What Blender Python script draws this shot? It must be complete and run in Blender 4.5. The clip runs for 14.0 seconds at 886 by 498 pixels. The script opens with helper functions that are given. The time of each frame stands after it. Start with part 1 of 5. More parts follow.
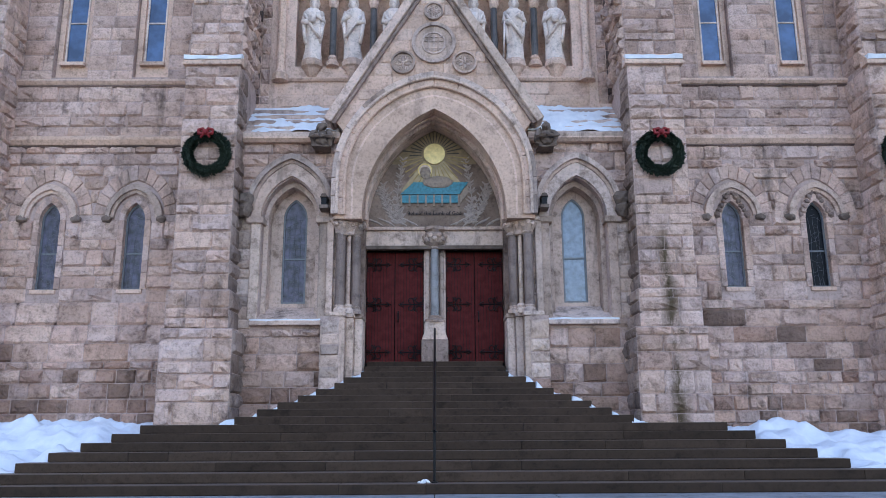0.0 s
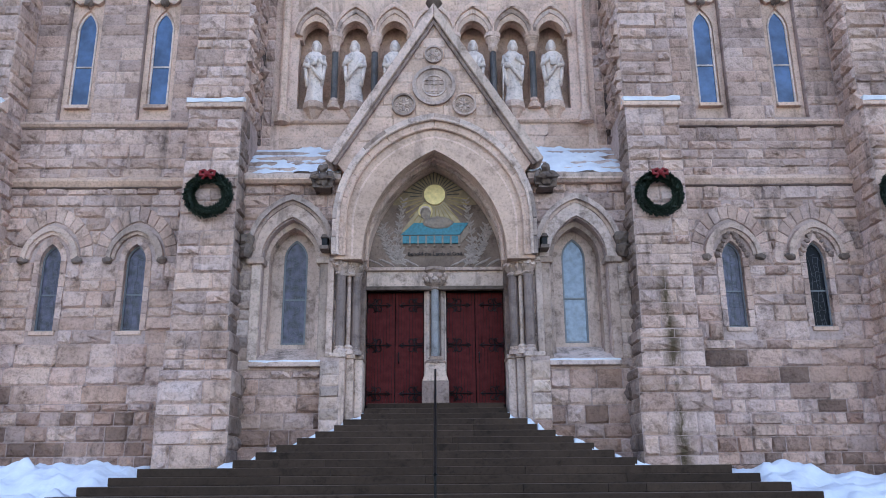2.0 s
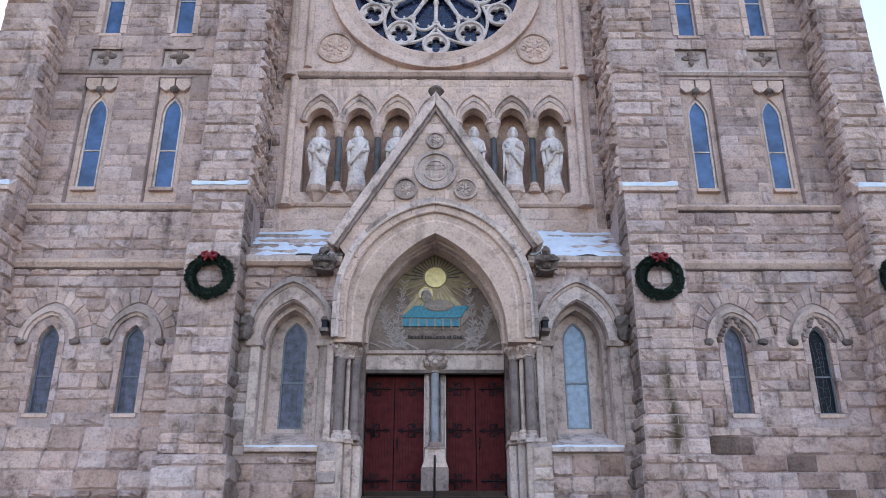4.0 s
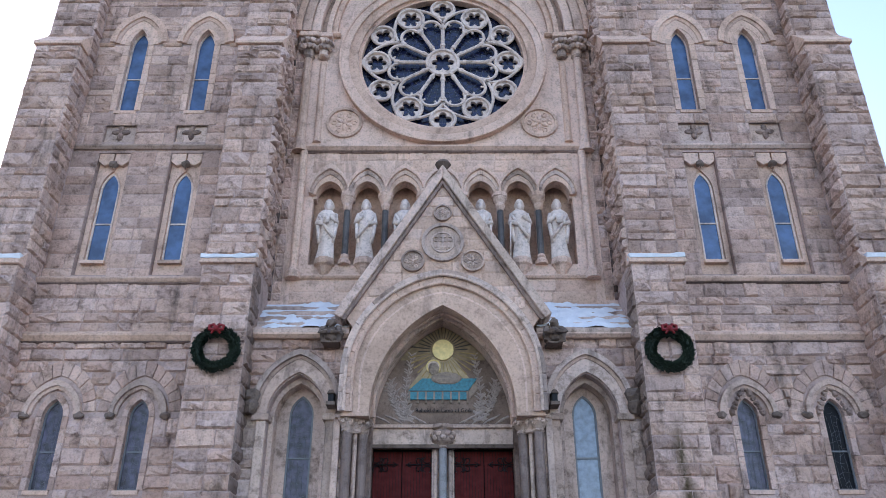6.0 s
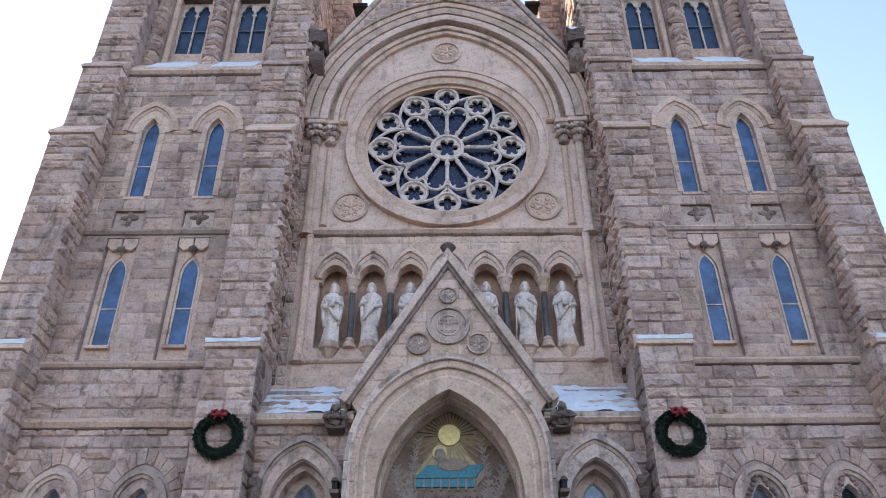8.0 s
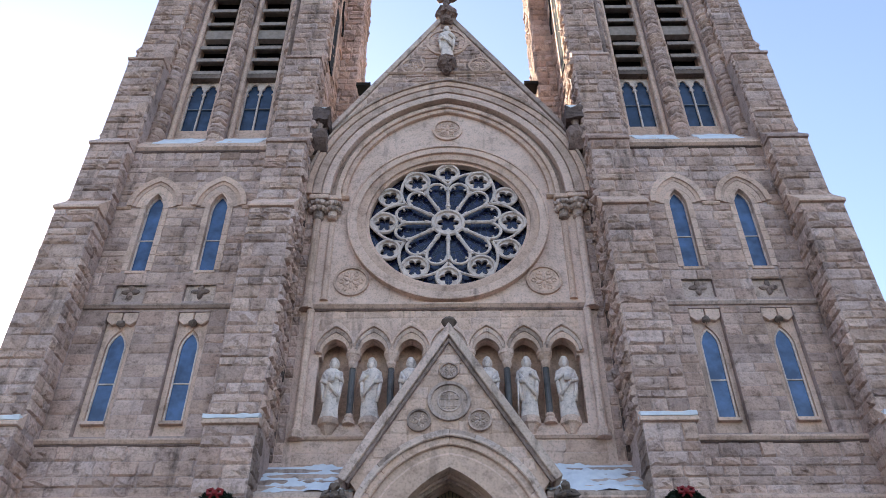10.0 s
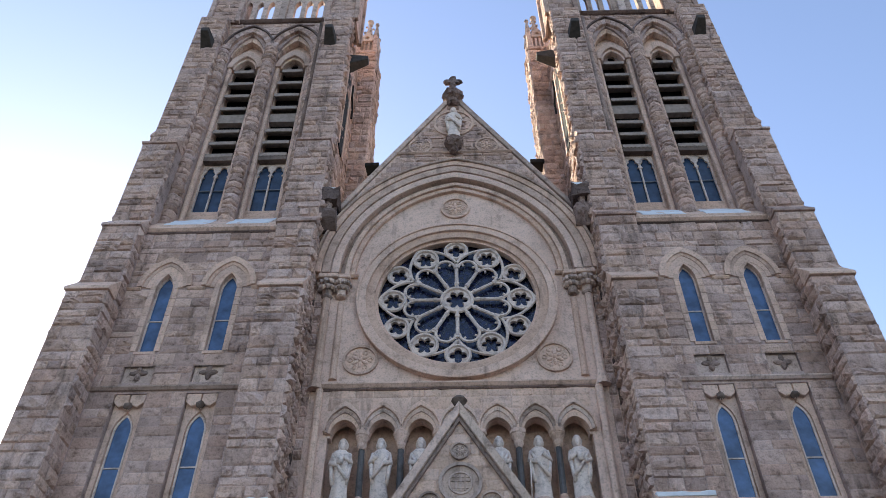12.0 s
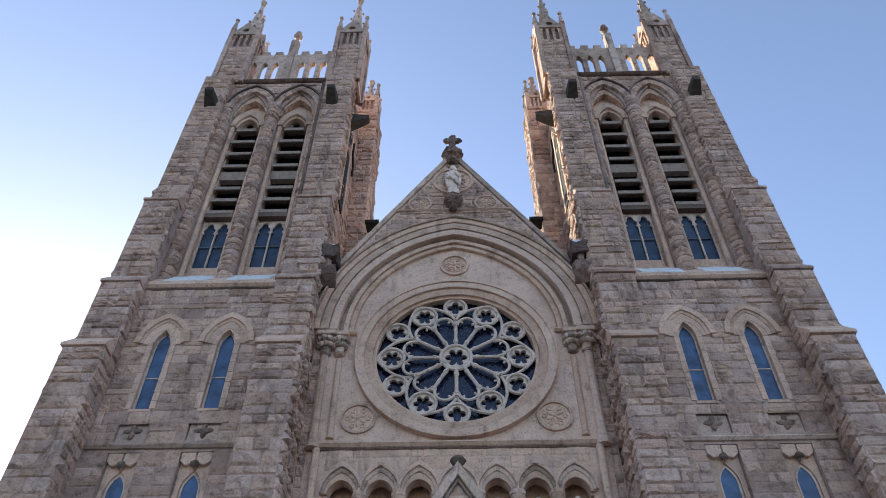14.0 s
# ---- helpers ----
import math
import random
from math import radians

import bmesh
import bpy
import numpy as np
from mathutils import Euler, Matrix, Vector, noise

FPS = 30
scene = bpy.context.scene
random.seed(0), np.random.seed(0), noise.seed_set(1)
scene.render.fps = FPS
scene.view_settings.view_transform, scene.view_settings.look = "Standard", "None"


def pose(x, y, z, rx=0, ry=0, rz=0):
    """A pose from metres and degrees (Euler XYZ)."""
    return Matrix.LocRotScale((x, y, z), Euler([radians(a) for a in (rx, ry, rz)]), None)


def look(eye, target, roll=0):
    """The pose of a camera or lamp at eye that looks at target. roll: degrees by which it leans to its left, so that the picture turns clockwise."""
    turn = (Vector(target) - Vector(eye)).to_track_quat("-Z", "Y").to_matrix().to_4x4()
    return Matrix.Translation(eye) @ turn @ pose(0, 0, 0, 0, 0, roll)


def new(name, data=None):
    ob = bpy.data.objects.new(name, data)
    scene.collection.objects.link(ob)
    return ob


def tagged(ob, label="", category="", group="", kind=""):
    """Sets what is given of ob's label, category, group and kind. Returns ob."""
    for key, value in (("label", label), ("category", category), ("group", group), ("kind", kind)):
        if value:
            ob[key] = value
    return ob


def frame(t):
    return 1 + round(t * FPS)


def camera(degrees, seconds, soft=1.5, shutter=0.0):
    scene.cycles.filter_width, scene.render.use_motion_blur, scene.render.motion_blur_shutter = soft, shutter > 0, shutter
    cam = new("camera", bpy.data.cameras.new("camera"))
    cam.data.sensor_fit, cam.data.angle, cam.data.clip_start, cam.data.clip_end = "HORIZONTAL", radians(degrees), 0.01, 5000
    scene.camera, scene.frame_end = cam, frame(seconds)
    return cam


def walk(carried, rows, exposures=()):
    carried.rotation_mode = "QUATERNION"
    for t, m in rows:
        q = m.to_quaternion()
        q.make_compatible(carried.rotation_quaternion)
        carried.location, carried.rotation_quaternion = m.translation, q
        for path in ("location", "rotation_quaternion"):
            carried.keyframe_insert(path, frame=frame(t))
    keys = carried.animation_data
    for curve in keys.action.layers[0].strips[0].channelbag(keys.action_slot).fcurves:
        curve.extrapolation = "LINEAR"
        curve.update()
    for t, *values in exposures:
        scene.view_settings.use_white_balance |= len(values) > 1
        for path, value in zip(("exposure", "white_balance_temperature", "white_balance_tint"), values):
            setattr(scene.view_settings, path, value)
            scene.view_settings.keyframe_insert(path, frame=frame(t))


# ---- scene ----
EXPO = [(0.0, 2.02, 6300, 23), (3.0, 2.06, 6320, 23), (6.5, 1.86, 6360, 23), (8.0, 1.74, 6400, 22), (11.0, 1.44, 6430, 20), (14.0, 1.08, 6380, 17)]
from mathutils.geometry import tessellate_polygon

# ---- camera: a tripod on the pavement, tilting up ----
EYE = (0.04, 0.0, 1.02)
cam = camera(58.35, 14.0, soft=0.9)
PATH = [  # seconds, yaw, pitch, lean
    (0.0, -0.52, 12.99, 0.33),
    (0.5, -0.40, 12.87, 0.34),
    (1.0, -0.39, 12.92, 0.22),
    (1.5, -0.45, 14.32, 0.14),
    (2.0, -0.51, 15.91, 0.45),
    (2.5, -0.54, 17.47, 0.24),
    (3.0, -0.61, 18.95, 0.07),
    (5.5, -0.05, 25.92, 0.06),
    (6.0, 0.09, 27.07, 0.04),
    (6.5, 0.03, 28.34, -0.02),
    (7.0, 0.13, 29.92, 0.02),
    (7.5, 0.36, 31.47, 0.06),
    (8.0, 0.52, 33.03, 0.19),
    (10.5, 0.65, 39.73, 0.04),
    (11.0, 0.72, 41.14, -0.24),
    (11.5, 1.08, 42.57, 0.03),
    (12.0, 1.41, 43.98, 0.21),
    (12.5, 1.59, 45.33, 0.47),
    (13.0, 1.76, 46.60, 0.52),
    (13.5, 1.69, 47.55, 0.36),
    (14.0, 1.32, 48.09, 0.06),
]
walk(cam, [(t, pose(*EYE) @ pose(0, 0, 0, 0, 0, yaw) @ pose(0, 0, 0, 90 + pitch, 0, 0) @ pose(0, 0, 0, 0, 0, -lean))
           for t, yaw, pitch, lean in PATH], exposures=EXPO)

# ---- light: low winter sun behind the towers, clear sky ----
SUN_AZ, SUN_EL = radians(-29), radians(20)
world = bpy.data.worlds.new("winter_sky")
scene.world = world
world.use_nodes = True
wn = world.node_tree.nodes
sky = wn.new("ShaderNodeTexSky")
sky.sky_type, sky.sun_disc = "NISHITA", False
sky.sun_elevation, sky.sun_rotation = SUN_EL, SUN_AZ
sky.air_density, sky.dust_density, sky.ozone_density = 1.0, 0.75, 1.0
world.node_tree.links.new(sky.outputs["Color"], wn["Background"].inputs["Color"])
wn["Background"].inputs["Strength"].default_value = 0.15
sun = new("sun", bpy.data.lights.new("sun", "SUN"))
sun.data.energy, sun.data.angle, sun.data.color = 5.0, radians(0.5), (1.0, 0.98, 0.74)
sun_way = Vector((math.sin(SUN_AZ) * math.cos(SUN_EL), math.cos(SUN_AZ) * math.cos(SUN_EL), math.sin(SUN_EL)))
sun.matrix_world = look(sun_way * 100, (0, 0, 0))

# ---- materials ----
def material(name, rough=0.8, metal=0.0, spec=0.4):
    m = bpy.data.materials.new(name)
    m.use_nodes = True
    b = m.node_tree.nodes["Principled BSDF"]
    b.inputs["Roughness"].default_value, b.inputs["Metallic"].default_value = rough, metal
    b.inputs["Specular IOR Level"].default_value = spec
    return m, m.node_tree.nodes, m.node_tree.links, b


def ramp(nodes, stops):
    r = nodes.new("ShaderNodeValToRGB")
    while len(r.color_ramp.elements) < len(stops):
        r.color_ramp.elements.new(0.5)
    for e, (at, c) in zip(r.color_ramp.elements, stops):
        e.position, e.color = at, (*c, 1)
    return r


def noise_tex(nodes, links, scale, detail=4.0, stretch=(1, 1, 1), rough=0.55):
    co = nodes.new("ShaderNodeNewGeometry")
    mp = nodes.new("ShaderNodeMapping")
    mp.inputs["Scale"].default_value = stretch
    links.new(co.outputs["Position"], mp.inputs["Vector"])
    n = nodes.new("ShaderNodeTexNoise")
    n.inputs["Scale"].default_value, n.inputs["Detail"].default_value = scale, detail
    n.inputs["Roughness"].default_value = rough
    links.new(mp.outputs["Vector"], n.inputs["Vector"])
    return n


def mix(nodes, links, kind, fac, a, b):
    m = nodes.new("ShaderNodeMix")
    m.data_type, m.blend_type = "RGBA", kind
    if isinstance(fac, float):
        m.inputs[0].default_value = fac
    else:
        links.new(fac, m.inputs[0])
    for value, slot in ((a, 6), (b, 7)):
        if isinstance(value, tuple):
            m.inputs[slot].default_value = (*value, 1)
        else:
            links.new(value, m.inputs[slot])
    return m.outputs[2]


def bump(nodes, links, b, height, strength, distance):
    n = nodes.new("ShaderNodeBump")
    n.inputs["Strength"].default_value, n.inputs["Distance"].default_value = strength, distance
    links.new(height, n.inputs["Height"])
    links.new(n.outputs["Normal"], b.inputs["Normal"])


def ramp_of(n, l, tex, a, b):
    r = ramp(n, [(a, (0, 0, 0)), (b, (1, 1, 1))])
    l.new(tex.outputs["Fac"], r.inputs[0])
    return r.outputs[0]


def stone(name, dark, mid, light, by_piece=0.5, stain=0.5, relief=0.03, grain=14.0, rough=0.9, soot=(0.07, 0.055, 0.046), coarse=3.0, mottle=0.8, drip=False, pale_top=None, warm=0.0):
    m, n, l, b = material(name, rough, 0, 0.25)
    info, geo = n.new("ShaderNodeObjectInfo"), n.new("ShaderNodeNewGeometry")
    add = n.new("ShaderNodeMath")
    add.operation = "ADD"
    l.new(info.outputs["Random"], add.inputs[0])
    l.new(geo.outputs["Random Per Island"], add.inputs[1])
    wrap = n.new("ShaderNodeMath")
    wrap.operation = "FRACT"
    l.new(add.outputs[0], wrap.inputs[0])
    tone = ramp(n, [(0.0, dark), (0.45, mid), (1.0, light)])
    l.new(wrap.outputs[0], tone.inputs[0])
    if warm:   # some stones are yellower, some greyer
        again = n.new("ShaderNodeMath")
        again.operation = "MULTIPLY"
        again.inputs[1].default_value = 7.31
        l.new(wrap.outputs[0], again.inputs[0])
        other = n.new("ShaderNodeMath")
        other.operation = "FRACT"
        l.new(again.outputs[0], other.inputs[0])
        hue = ramp(n, [(0.0, (0.88, 0.93, 1.0)), (0.35, (1, 1, 1)), (0.7, (1.04, 1.0, 0.9)), (1.0, (1.0, 0.9, 0.84))])
        l.new(other.outputs[0], hue.inputs[0])
    broad = noise_tex(n, l, 0.55, 5.0)
    cloud = ramp(n, [(0.3, dark), (0.52, mid), (0.75, light)])
    l.new(broad.outputs["Fac"], cloud.inputs[0])
    col = mix(n, l, "MIX", by_piece, cloud.outputs[0], tone.outputs[0])
    if warm:
        col = mix(n, l, "MULTIPLY", warm, col, hue.outputs[0])
    fine = noise_tex(n, l, grain, 6.0, rough=0.65)
    spots = ramp(n, [(0.3, (0.60, 0.575, 0.55)), (0.48, (1, 1, 1)), (0.72, (1.14, 1.13, 1.12))])
    l.new(fine.outputs["Fac"], spots.inputs[0])
    col = mix(n, l, "MULTIPLY", 0.8, col, spots.outputs[0])
    blotch = noise_tex(n, l, 2.6, 9.0, (1, 1, 1.1), 0.7)
    patch = ramp(n, [(0.33, (0.44, 0.41, 0.39)), (0.47, (1, 1, 1)), (0.66, (1.17, 1.16, 1.15))])
    l.new(blotch.outputs["Fac"], patch.inputs[0])
    col = mix(n, l, "MULTIPLY", mottle, col, patch.outputs[0])
    streak = noise_tex(n, l, 1.1, 6.0, (1.6, 1.6, 0.33), 0.7)
    mask = ramp(n, [(0.55, (0, 0, 0)), (0.74, (stain, stain, stain))])
    l.new(streak.outputs["Fac"], mask.inputs[0])
    col = mix(n, l, "MIX", mask.outputs[0], col, soot)
    if pale_top:   # paler colour on the faces that point upward
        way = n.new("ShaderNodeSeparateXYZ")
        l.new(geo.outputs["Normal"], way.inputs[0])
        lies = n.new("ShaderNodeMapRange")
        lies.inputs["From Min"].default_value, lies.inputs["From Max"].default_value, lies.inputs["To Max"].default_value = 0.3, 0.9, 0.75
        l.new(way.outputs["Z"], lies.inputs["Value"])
        col = mix(n, l, "MIX", lies.outputs[0], col, pale_top)
    if drip:   # brown run-off stain down one buttress and rust at its foot
        place = n.new("ShaderNodeSeparateXYZ")
        l.new(geo.outputs["Position"], place.inputs[0])
        wob = noise_tex(n, l, 2.2, 6.0, (1, 1, 0.4), 0.7)

        def span(out, a, b_, c, d):
            up, down = n.new("ShaderNodeMapRange"), n.new("ShaderNodeMapRange")
            for node, x0, x1 in ((up, a, b_), (down, d, c)):
                node.inputs["From Min"].default_value, node.inputs["From Max"].default_value = x0, x1
                l.new(out, node.inputs["Value"])
            return up.outputs[0], down.outputs[0]

        product = None
        for out in (*span(place.outputs["X"], 5.75, 6.0, 6.05, 6.4), *span(place.outputs["Z"], 0.5, 1.2, 5.6, 6.9), ramp_of(n, l, wob, 0.36, 0.5)):
            if product is None:
                product = out
                continue
            times = n.new("ShaderNodeMath")
            times.operation = "MULTIPLY"
            l.new(product, times.inputs[0]), l.new(out, times.inputs[1])
            product = times.outputs[0]
        col = mix(n, l, "MIX", product, col, (0.10, 0.07, 0.04))
    l.new(col, b.inputs["Base Color"])
    rock = noise_tex(n, l, coarse, 8.0, (1, 1, 1.1), 0.62)
    both = mix(n, l, "MIX", 0.35, rock.outputs["Fac"], fine.outputs["Fac"])
    bump(n, l, b, both, 0.9, relief)
    return m


def plain(name, colour, rough=0.6, metal=0.0, vary=0.25, grain=9.0, relief=0.004, spec=0.4):
    m, n, l, b = material(name, rough, metal, spec)
    a = noise_tex(n, l, grain, 5.0)
    r = ramp(n, [(0.25, tuple(c * (1 - vary) for c in colour)), (0.75, tuple(c * (1 + vary) for c in colour))])
    l.new(a.outputs["Fac"], r.inputs[0])
    l.new(r.outputs[0], b.inputs["Base Color"])
    bump(n, l, b, a.outputs["Fac"], 0.6, relief)
    return m


ROCK = stone("rock_faced_limestone", (0.294, 0.197, 0.157), (0.538, 0.375, 0.308), (0.7, 0.518, 0.442), 0.5, 0.8, 0.14, drip=True, warm=0.5, mottle=0.95)
# dark weathered stone; also paints shade on buttress sides and behind portal shafts
ROCK_DARK = stone("weathered_shade_limestone", (0.106, 0.0715, 0.0569), (0.278, 0.198, 0.164), (0.468, 0.346, 0.295), 0.5, 0.9, 0.16, warm=0.4)
# sooty carvings, and strips that paint the shade below string courses
ROCK_SOOT_SHADE = stone("sooty_shade_limestone", (0.0528, 0.0368, 0.0309), (0.188, 0.131, 0.112), (0.392, 0.283, 0.25), 0.5, 0.95, 0.16, warm=0.3)
# stained base stone, its darkness also standing in for weaker light low down
ROCK_BASE = stone("stained_shaded_base_limestone", (0.131, 0.0837, 0.0611), (0.363, 0.23, 0.177), (0.681, 0.458, 0.36), 0.6, 0.85, 0.16, drip=True, warm=0.4)
DRESSED = stone("dressed_limestone", (0.431, 0.296, 0.222), (0.635, 0.443, 0.347), (0.75, 0.546, 0.442), 0.45, 0.65, 0.04, soot=(0.114, 0.0757, 0.0607), mottle=0.6, warm=0.3)
# weathered dressed stone; also the shade colour in the big arch's grooves
DRESSED_LOW = stone("weathered_shade_dressed_limestone", (0.22, 0.163, 0.132), (0.49, 0.365, 0.302), (0.70, 0.54, 0.46), 0.6, 0.9, 0.05, soot=(0.07, 0.052, 0.043), mottle=1.0, warm=0.4)
TRACERY = stone("tracery_limestone", (0.518, 0.416, 0.357), (0.628, 0.51, 0.444), (0.691, 0.573, 0.502), 0.3, 0.2, 0.006)
GREY_STONE = stone("grey_carved_stone", (0.0942, 0.0667, 0.0534), (0.165, 0.123, 0.0997), (0.259, 0.196, 0.161), 0.3, 0.8, 0.015)
MORTAR = stone("mortar", (0.331, 0.243, 0.212), (0.437, 0.324, 0.285), (0.527, 0.4, 0.358), 0.0, 0.4, 0.01)
STEP_STONE = stone("dark_wet_step_stone", (0.0283, 0.0177, 0.0116), (0.0433, 0.0277, 0.0187), (0.066, 0.0423, 0.0289), 0.55, 0.5, 0.006, rough=0.92, soot=(0.0235, 0.017, 0.0129), pale_top=(0.142, 0.0961, 0.0708))
WHITE_STONE = stone("white_statue_stone", (0.605, 0.495, 0.431), (0.722, 0.604, 0.531), (0.773, 0.659, 0.59), 0.2, 0.25, 0.01, soot=(0.294, 0.259, 0.228))
MARBLE_RED = stone("brown_polished_granite", (0.126, 0.0864, 0.0722), (0.196, 0.14, 0.118), (0.267, 0.196, 0.169), 0.2, 0.4, 0.002, 30.0, 0.45)
MARBLE_GREY = stone("grey_polished_granite", (0.0667, 0.0589, 0.0565), (0.102, 0.0926, 0.0879), (0.157, 0.143, 0.135), 0.2, 0.2, 0.002, 30.0, 0.4)
PAVING = stone("salted_grey_paving", (0.17, 0.17, 0.175), (0.23, 0.23, 0.235), (0.30, 0.30, 0.305), 0.1, 0.3, 0.004)
DOOR_RED = plain("dark_red_painted_oak", (0.092, 0.019, 0.018), 0.9, 0, 0.3, 6.0, 0.002, 0.1)
IRON = plain("black_wrought_iron", (0.012, 0.012, 0.013), 0.5, 0.7, 0.3, 20.0, 0.002)
SLAT = plain("weathered_louvre_wood", (0.314, 0.251, 0.212), 0.8, 0, 0.3, 5.0, 0.006)
SPOUT = plain("sooty_spout_stone", (0.055, 0.046, 0.040), 0.8, 0, 0.4, 5.0)
# near-black for shade in openings and seams, also for pipe and gutter
DARK = plain("black_shade_and_pipes", (0.012, 0.011, 0.010), 0.95, 0, 0.2, 2.0)
LEAD = plain("lead_frame", (0.16, 0.17, 0.18), 0.6, 0.3, 0.2)
ROOF = plain("grey_slate_roof", (0.12, 0.12, 0.13), 0.7, 0, 0.3, 4.0)
BOW_RED = plain("red_ribbon", (0.204, 0.00785, 0.0102), 0.55, 0, 0.2)


def snow_material():
    m, n, l, b = material("snow", 0.75, 0, 0.2)
    a = noise_tex(n, l, 3.0, 8.0)
    r = ramp(n, [(0.3, (0.60, 0.62, 0.655)), (0.7, (0.74, 0.755, 0.775))])
    l.new(a.outputs["Fac"], r.inputs[0])
    l.new(r.outputs[0], b.inputs["Base Color"])
    b.inputs["Subsurface Weight"].default_value = 0.0
    bump(n, l, b, a.outputs["Fac"], 0.7, 0.06)
    return m


SHAFT_GREY = stone("light_grey_granite", (0.157, 0.149, 0.153), (0.235, 0.228, 0.232), (0.314, 0.302, 0.306), 0.2, 0.2, 0.002, 30.0, 0.35)
SNOW = snow_material()


def glass_material(name, colour, rough=0.12, grain=1.7, spread=0.4):
    m, n, l, b = material(name, rough, 0, 0.6)
    a = noise_tex(n, l, grain, 5.0)
    r = ramp(n, [(0.36, tuple(c * (1 - spread) for c in colour)), (0.64, tuple(c * (1 + spread) for c in colour))])
    l.new(a.outputs["Fac"], r.inputs[0])
    l.new(r.outputs[0], b.inputs["Base Color"])
    bump(n, l, b, a.outputs["Fac"], 0.3, 0.02)
    return m


ASPHALT = stone("dark_asphalt", (0.035, 0.035, 0.036), (0.055, 0.054, 0.054), (0.08, 0.079, 0.078), 0.1, 0.3, 0.01, 40.0)
# blue base colour paints the sky reflected in the upper windows
GLASS = glass_material("sky_reflection_blue_glazing", (0.0471, 0.0942, 0.188), 0.25)
GLASS_LOW = glass_material("grey_blue_leaded_glass", (0.052, 0.05, 0.078), 0.45, 5.0, 0.8)
GLASS_PALE = glass_material("pale_leaded_glass", (0.173, 0.228, 0.29), 0.25, 6.0, 0.25)
GLASS_BELFRY = glass_material("dark_blue_belfry_glass", (0.0196, 0.0393, 0.0746), 0.25)
GLASS_DARK = plain("dark_glass", (0.004, 0.005, 0.008), 0.4, 0, 0.4, 3.0, 0.003, 0.12)
GLASS_ROSE = glass_material("dark_blue_stained_glass", (0.00785, 0.011, 0.0353), 0.2, 6.0, 0.8)


# ---- shapes ----
def part(name, bm, mat, parent=None, label="", kind="", bevel=0.0):
    bmesh.ops.remove_doubles(bm, verts=bm.verts, dist=1e-5)
    bmesh.ops.recalc_face_normals(bm, faces=bm.faces)
    me = bpy.data.meshes.new(name)
    bm.to_mesh(me)
    bm.free()
    me.materials.append(mat)
    ob = new(name, me)
    ob.parent = parent
    if bevel:
        mod = ob.modifiers.new("worn_edge", "BEVEL")
        mod.width, mod.segments, mod.limit_method = bevel, 2, "ANGLE"
    return tagged(ob, label=label, kind=kind)


def thing(name, label, category, group="", kind=""):
    return tagged(new(name), label, category, group, kind)


def box(bm, x0, x1, y0, y1, z0, z1):
    return bmesh.ops.create_cube(bm, size=1.0, matrix=Matrix.LocRotScale(
        ((x0 + x1) / 2, (y0 + y1) / 2, (z0 + z1) / 2), None, (abs(x1 - x0), abs(y1 - y0), abs(z1 - z0))))


def boxed(x0, x1, y0, y1, z0, z1):
    bm = bmesh.new()
    box(bm, x0, x1, y0, y1, z0, z1)
    return bm


def slab(bm, outer, y0, y1, holes=()):
    """Solid between y0 and y1 with the outline and holes given as (x, z)."""
    loops = [outer, *holes]
    tris = tessellate_polygon([[Vector((x, z, 0)) for x, z in lo] for lo in loops])
    flat = [q for lo in loops for q in lo]
    front = [bm.verts.new((x, y0, z)) for x, z in flat]
    back = [bm.verts.new((x, y1, z)) for x, z in flat]
    for t in tris:
        for ring in (front, back):
            try:
                bm.faces.new([ring[i] for i in t])
            except ValueError:
                pass
    at = 0
    for lo in loops:
        k = len(lo)
        for i in range(k):
            a, b = at + i, at + (i + 1) % k
            bm.faces.new((front[a], front[b], back[b], back[a]))
        at += k
    return bm


def slabbed(outer, y0, y1, holes=()):
    return slab(bmesh.new(), outer, y0, y1, holes)


def arc(cx, half, zs, rise, n=9):
    """Points of a pointed arch from its right foot over the top to its left foot."""
    c = (rise * rise - half * half) / (2 * half)
    rad = half + c
    top = math.atan2(rise, c)
    right = [(cx - c + rad * math.cos(top * i / n), zs + rad * math.sin(top * i / n)) for i in range(n + 1)]
    return right + [(2 * cx - x, z) for x, z in reversed(right[:-1])]


def lancet(cx, w, z0, zs, za, n=8):
    return [(cx - w / 2, z0), (cx + w / 2, z0)] + arc(cx, w / 2, zs, za - zs, n)


def hoop(cx, half_in, rise_in, half_out, rise_out, zs, foot=None, n=12):
    outer, inner = arc(cx, half_out, zs, rise_out, n), arc(cx, half_in, zs, rise_in, n)
    if foot is not None:
        outer = [(cx + half_out, foot)] + outer + [(cx - half_out, foot)]
        inner = [(cx + half_in, foot)] + inner + [(cx - half_in, foot)]
    return outer + inner[::-1]


def ngon(cx, cz, r, n=24, turn=0.0):
    return [(cx + r * math.cos(turn + 2 * math.pi * i / n), cz + r * math.sin(turn + 2 * math.pi * i / n)) for i in range(n)]


def lathe(bm, cx, cy, profile, n=12, turn=0.0):
    """Turned shape from (radius, z) pairs."""
    rings = [[bm.verts.new((cx + r * math.cos(turn + 2 * math.pi * i / n), cy + r * math.sin(turn + 2 * math.pi * i / n), z))
              for i in range(n)] for r, z in profile]
    for a, b in zip(rings, rings[1:]):
        for i in range(n):
            bm.faces.new((a[i], a[(i + 1) % n], b[(i + 1) % n], b[i]))
    bm.faces.new(rings[0][::-1])
    bm.faces.new(rings[-1])
    return bm


def turned(cx, cy, profile, n=12, turn=0.0):
    return lathe(bmesh.new(), cx, cy, profile, n, turn)


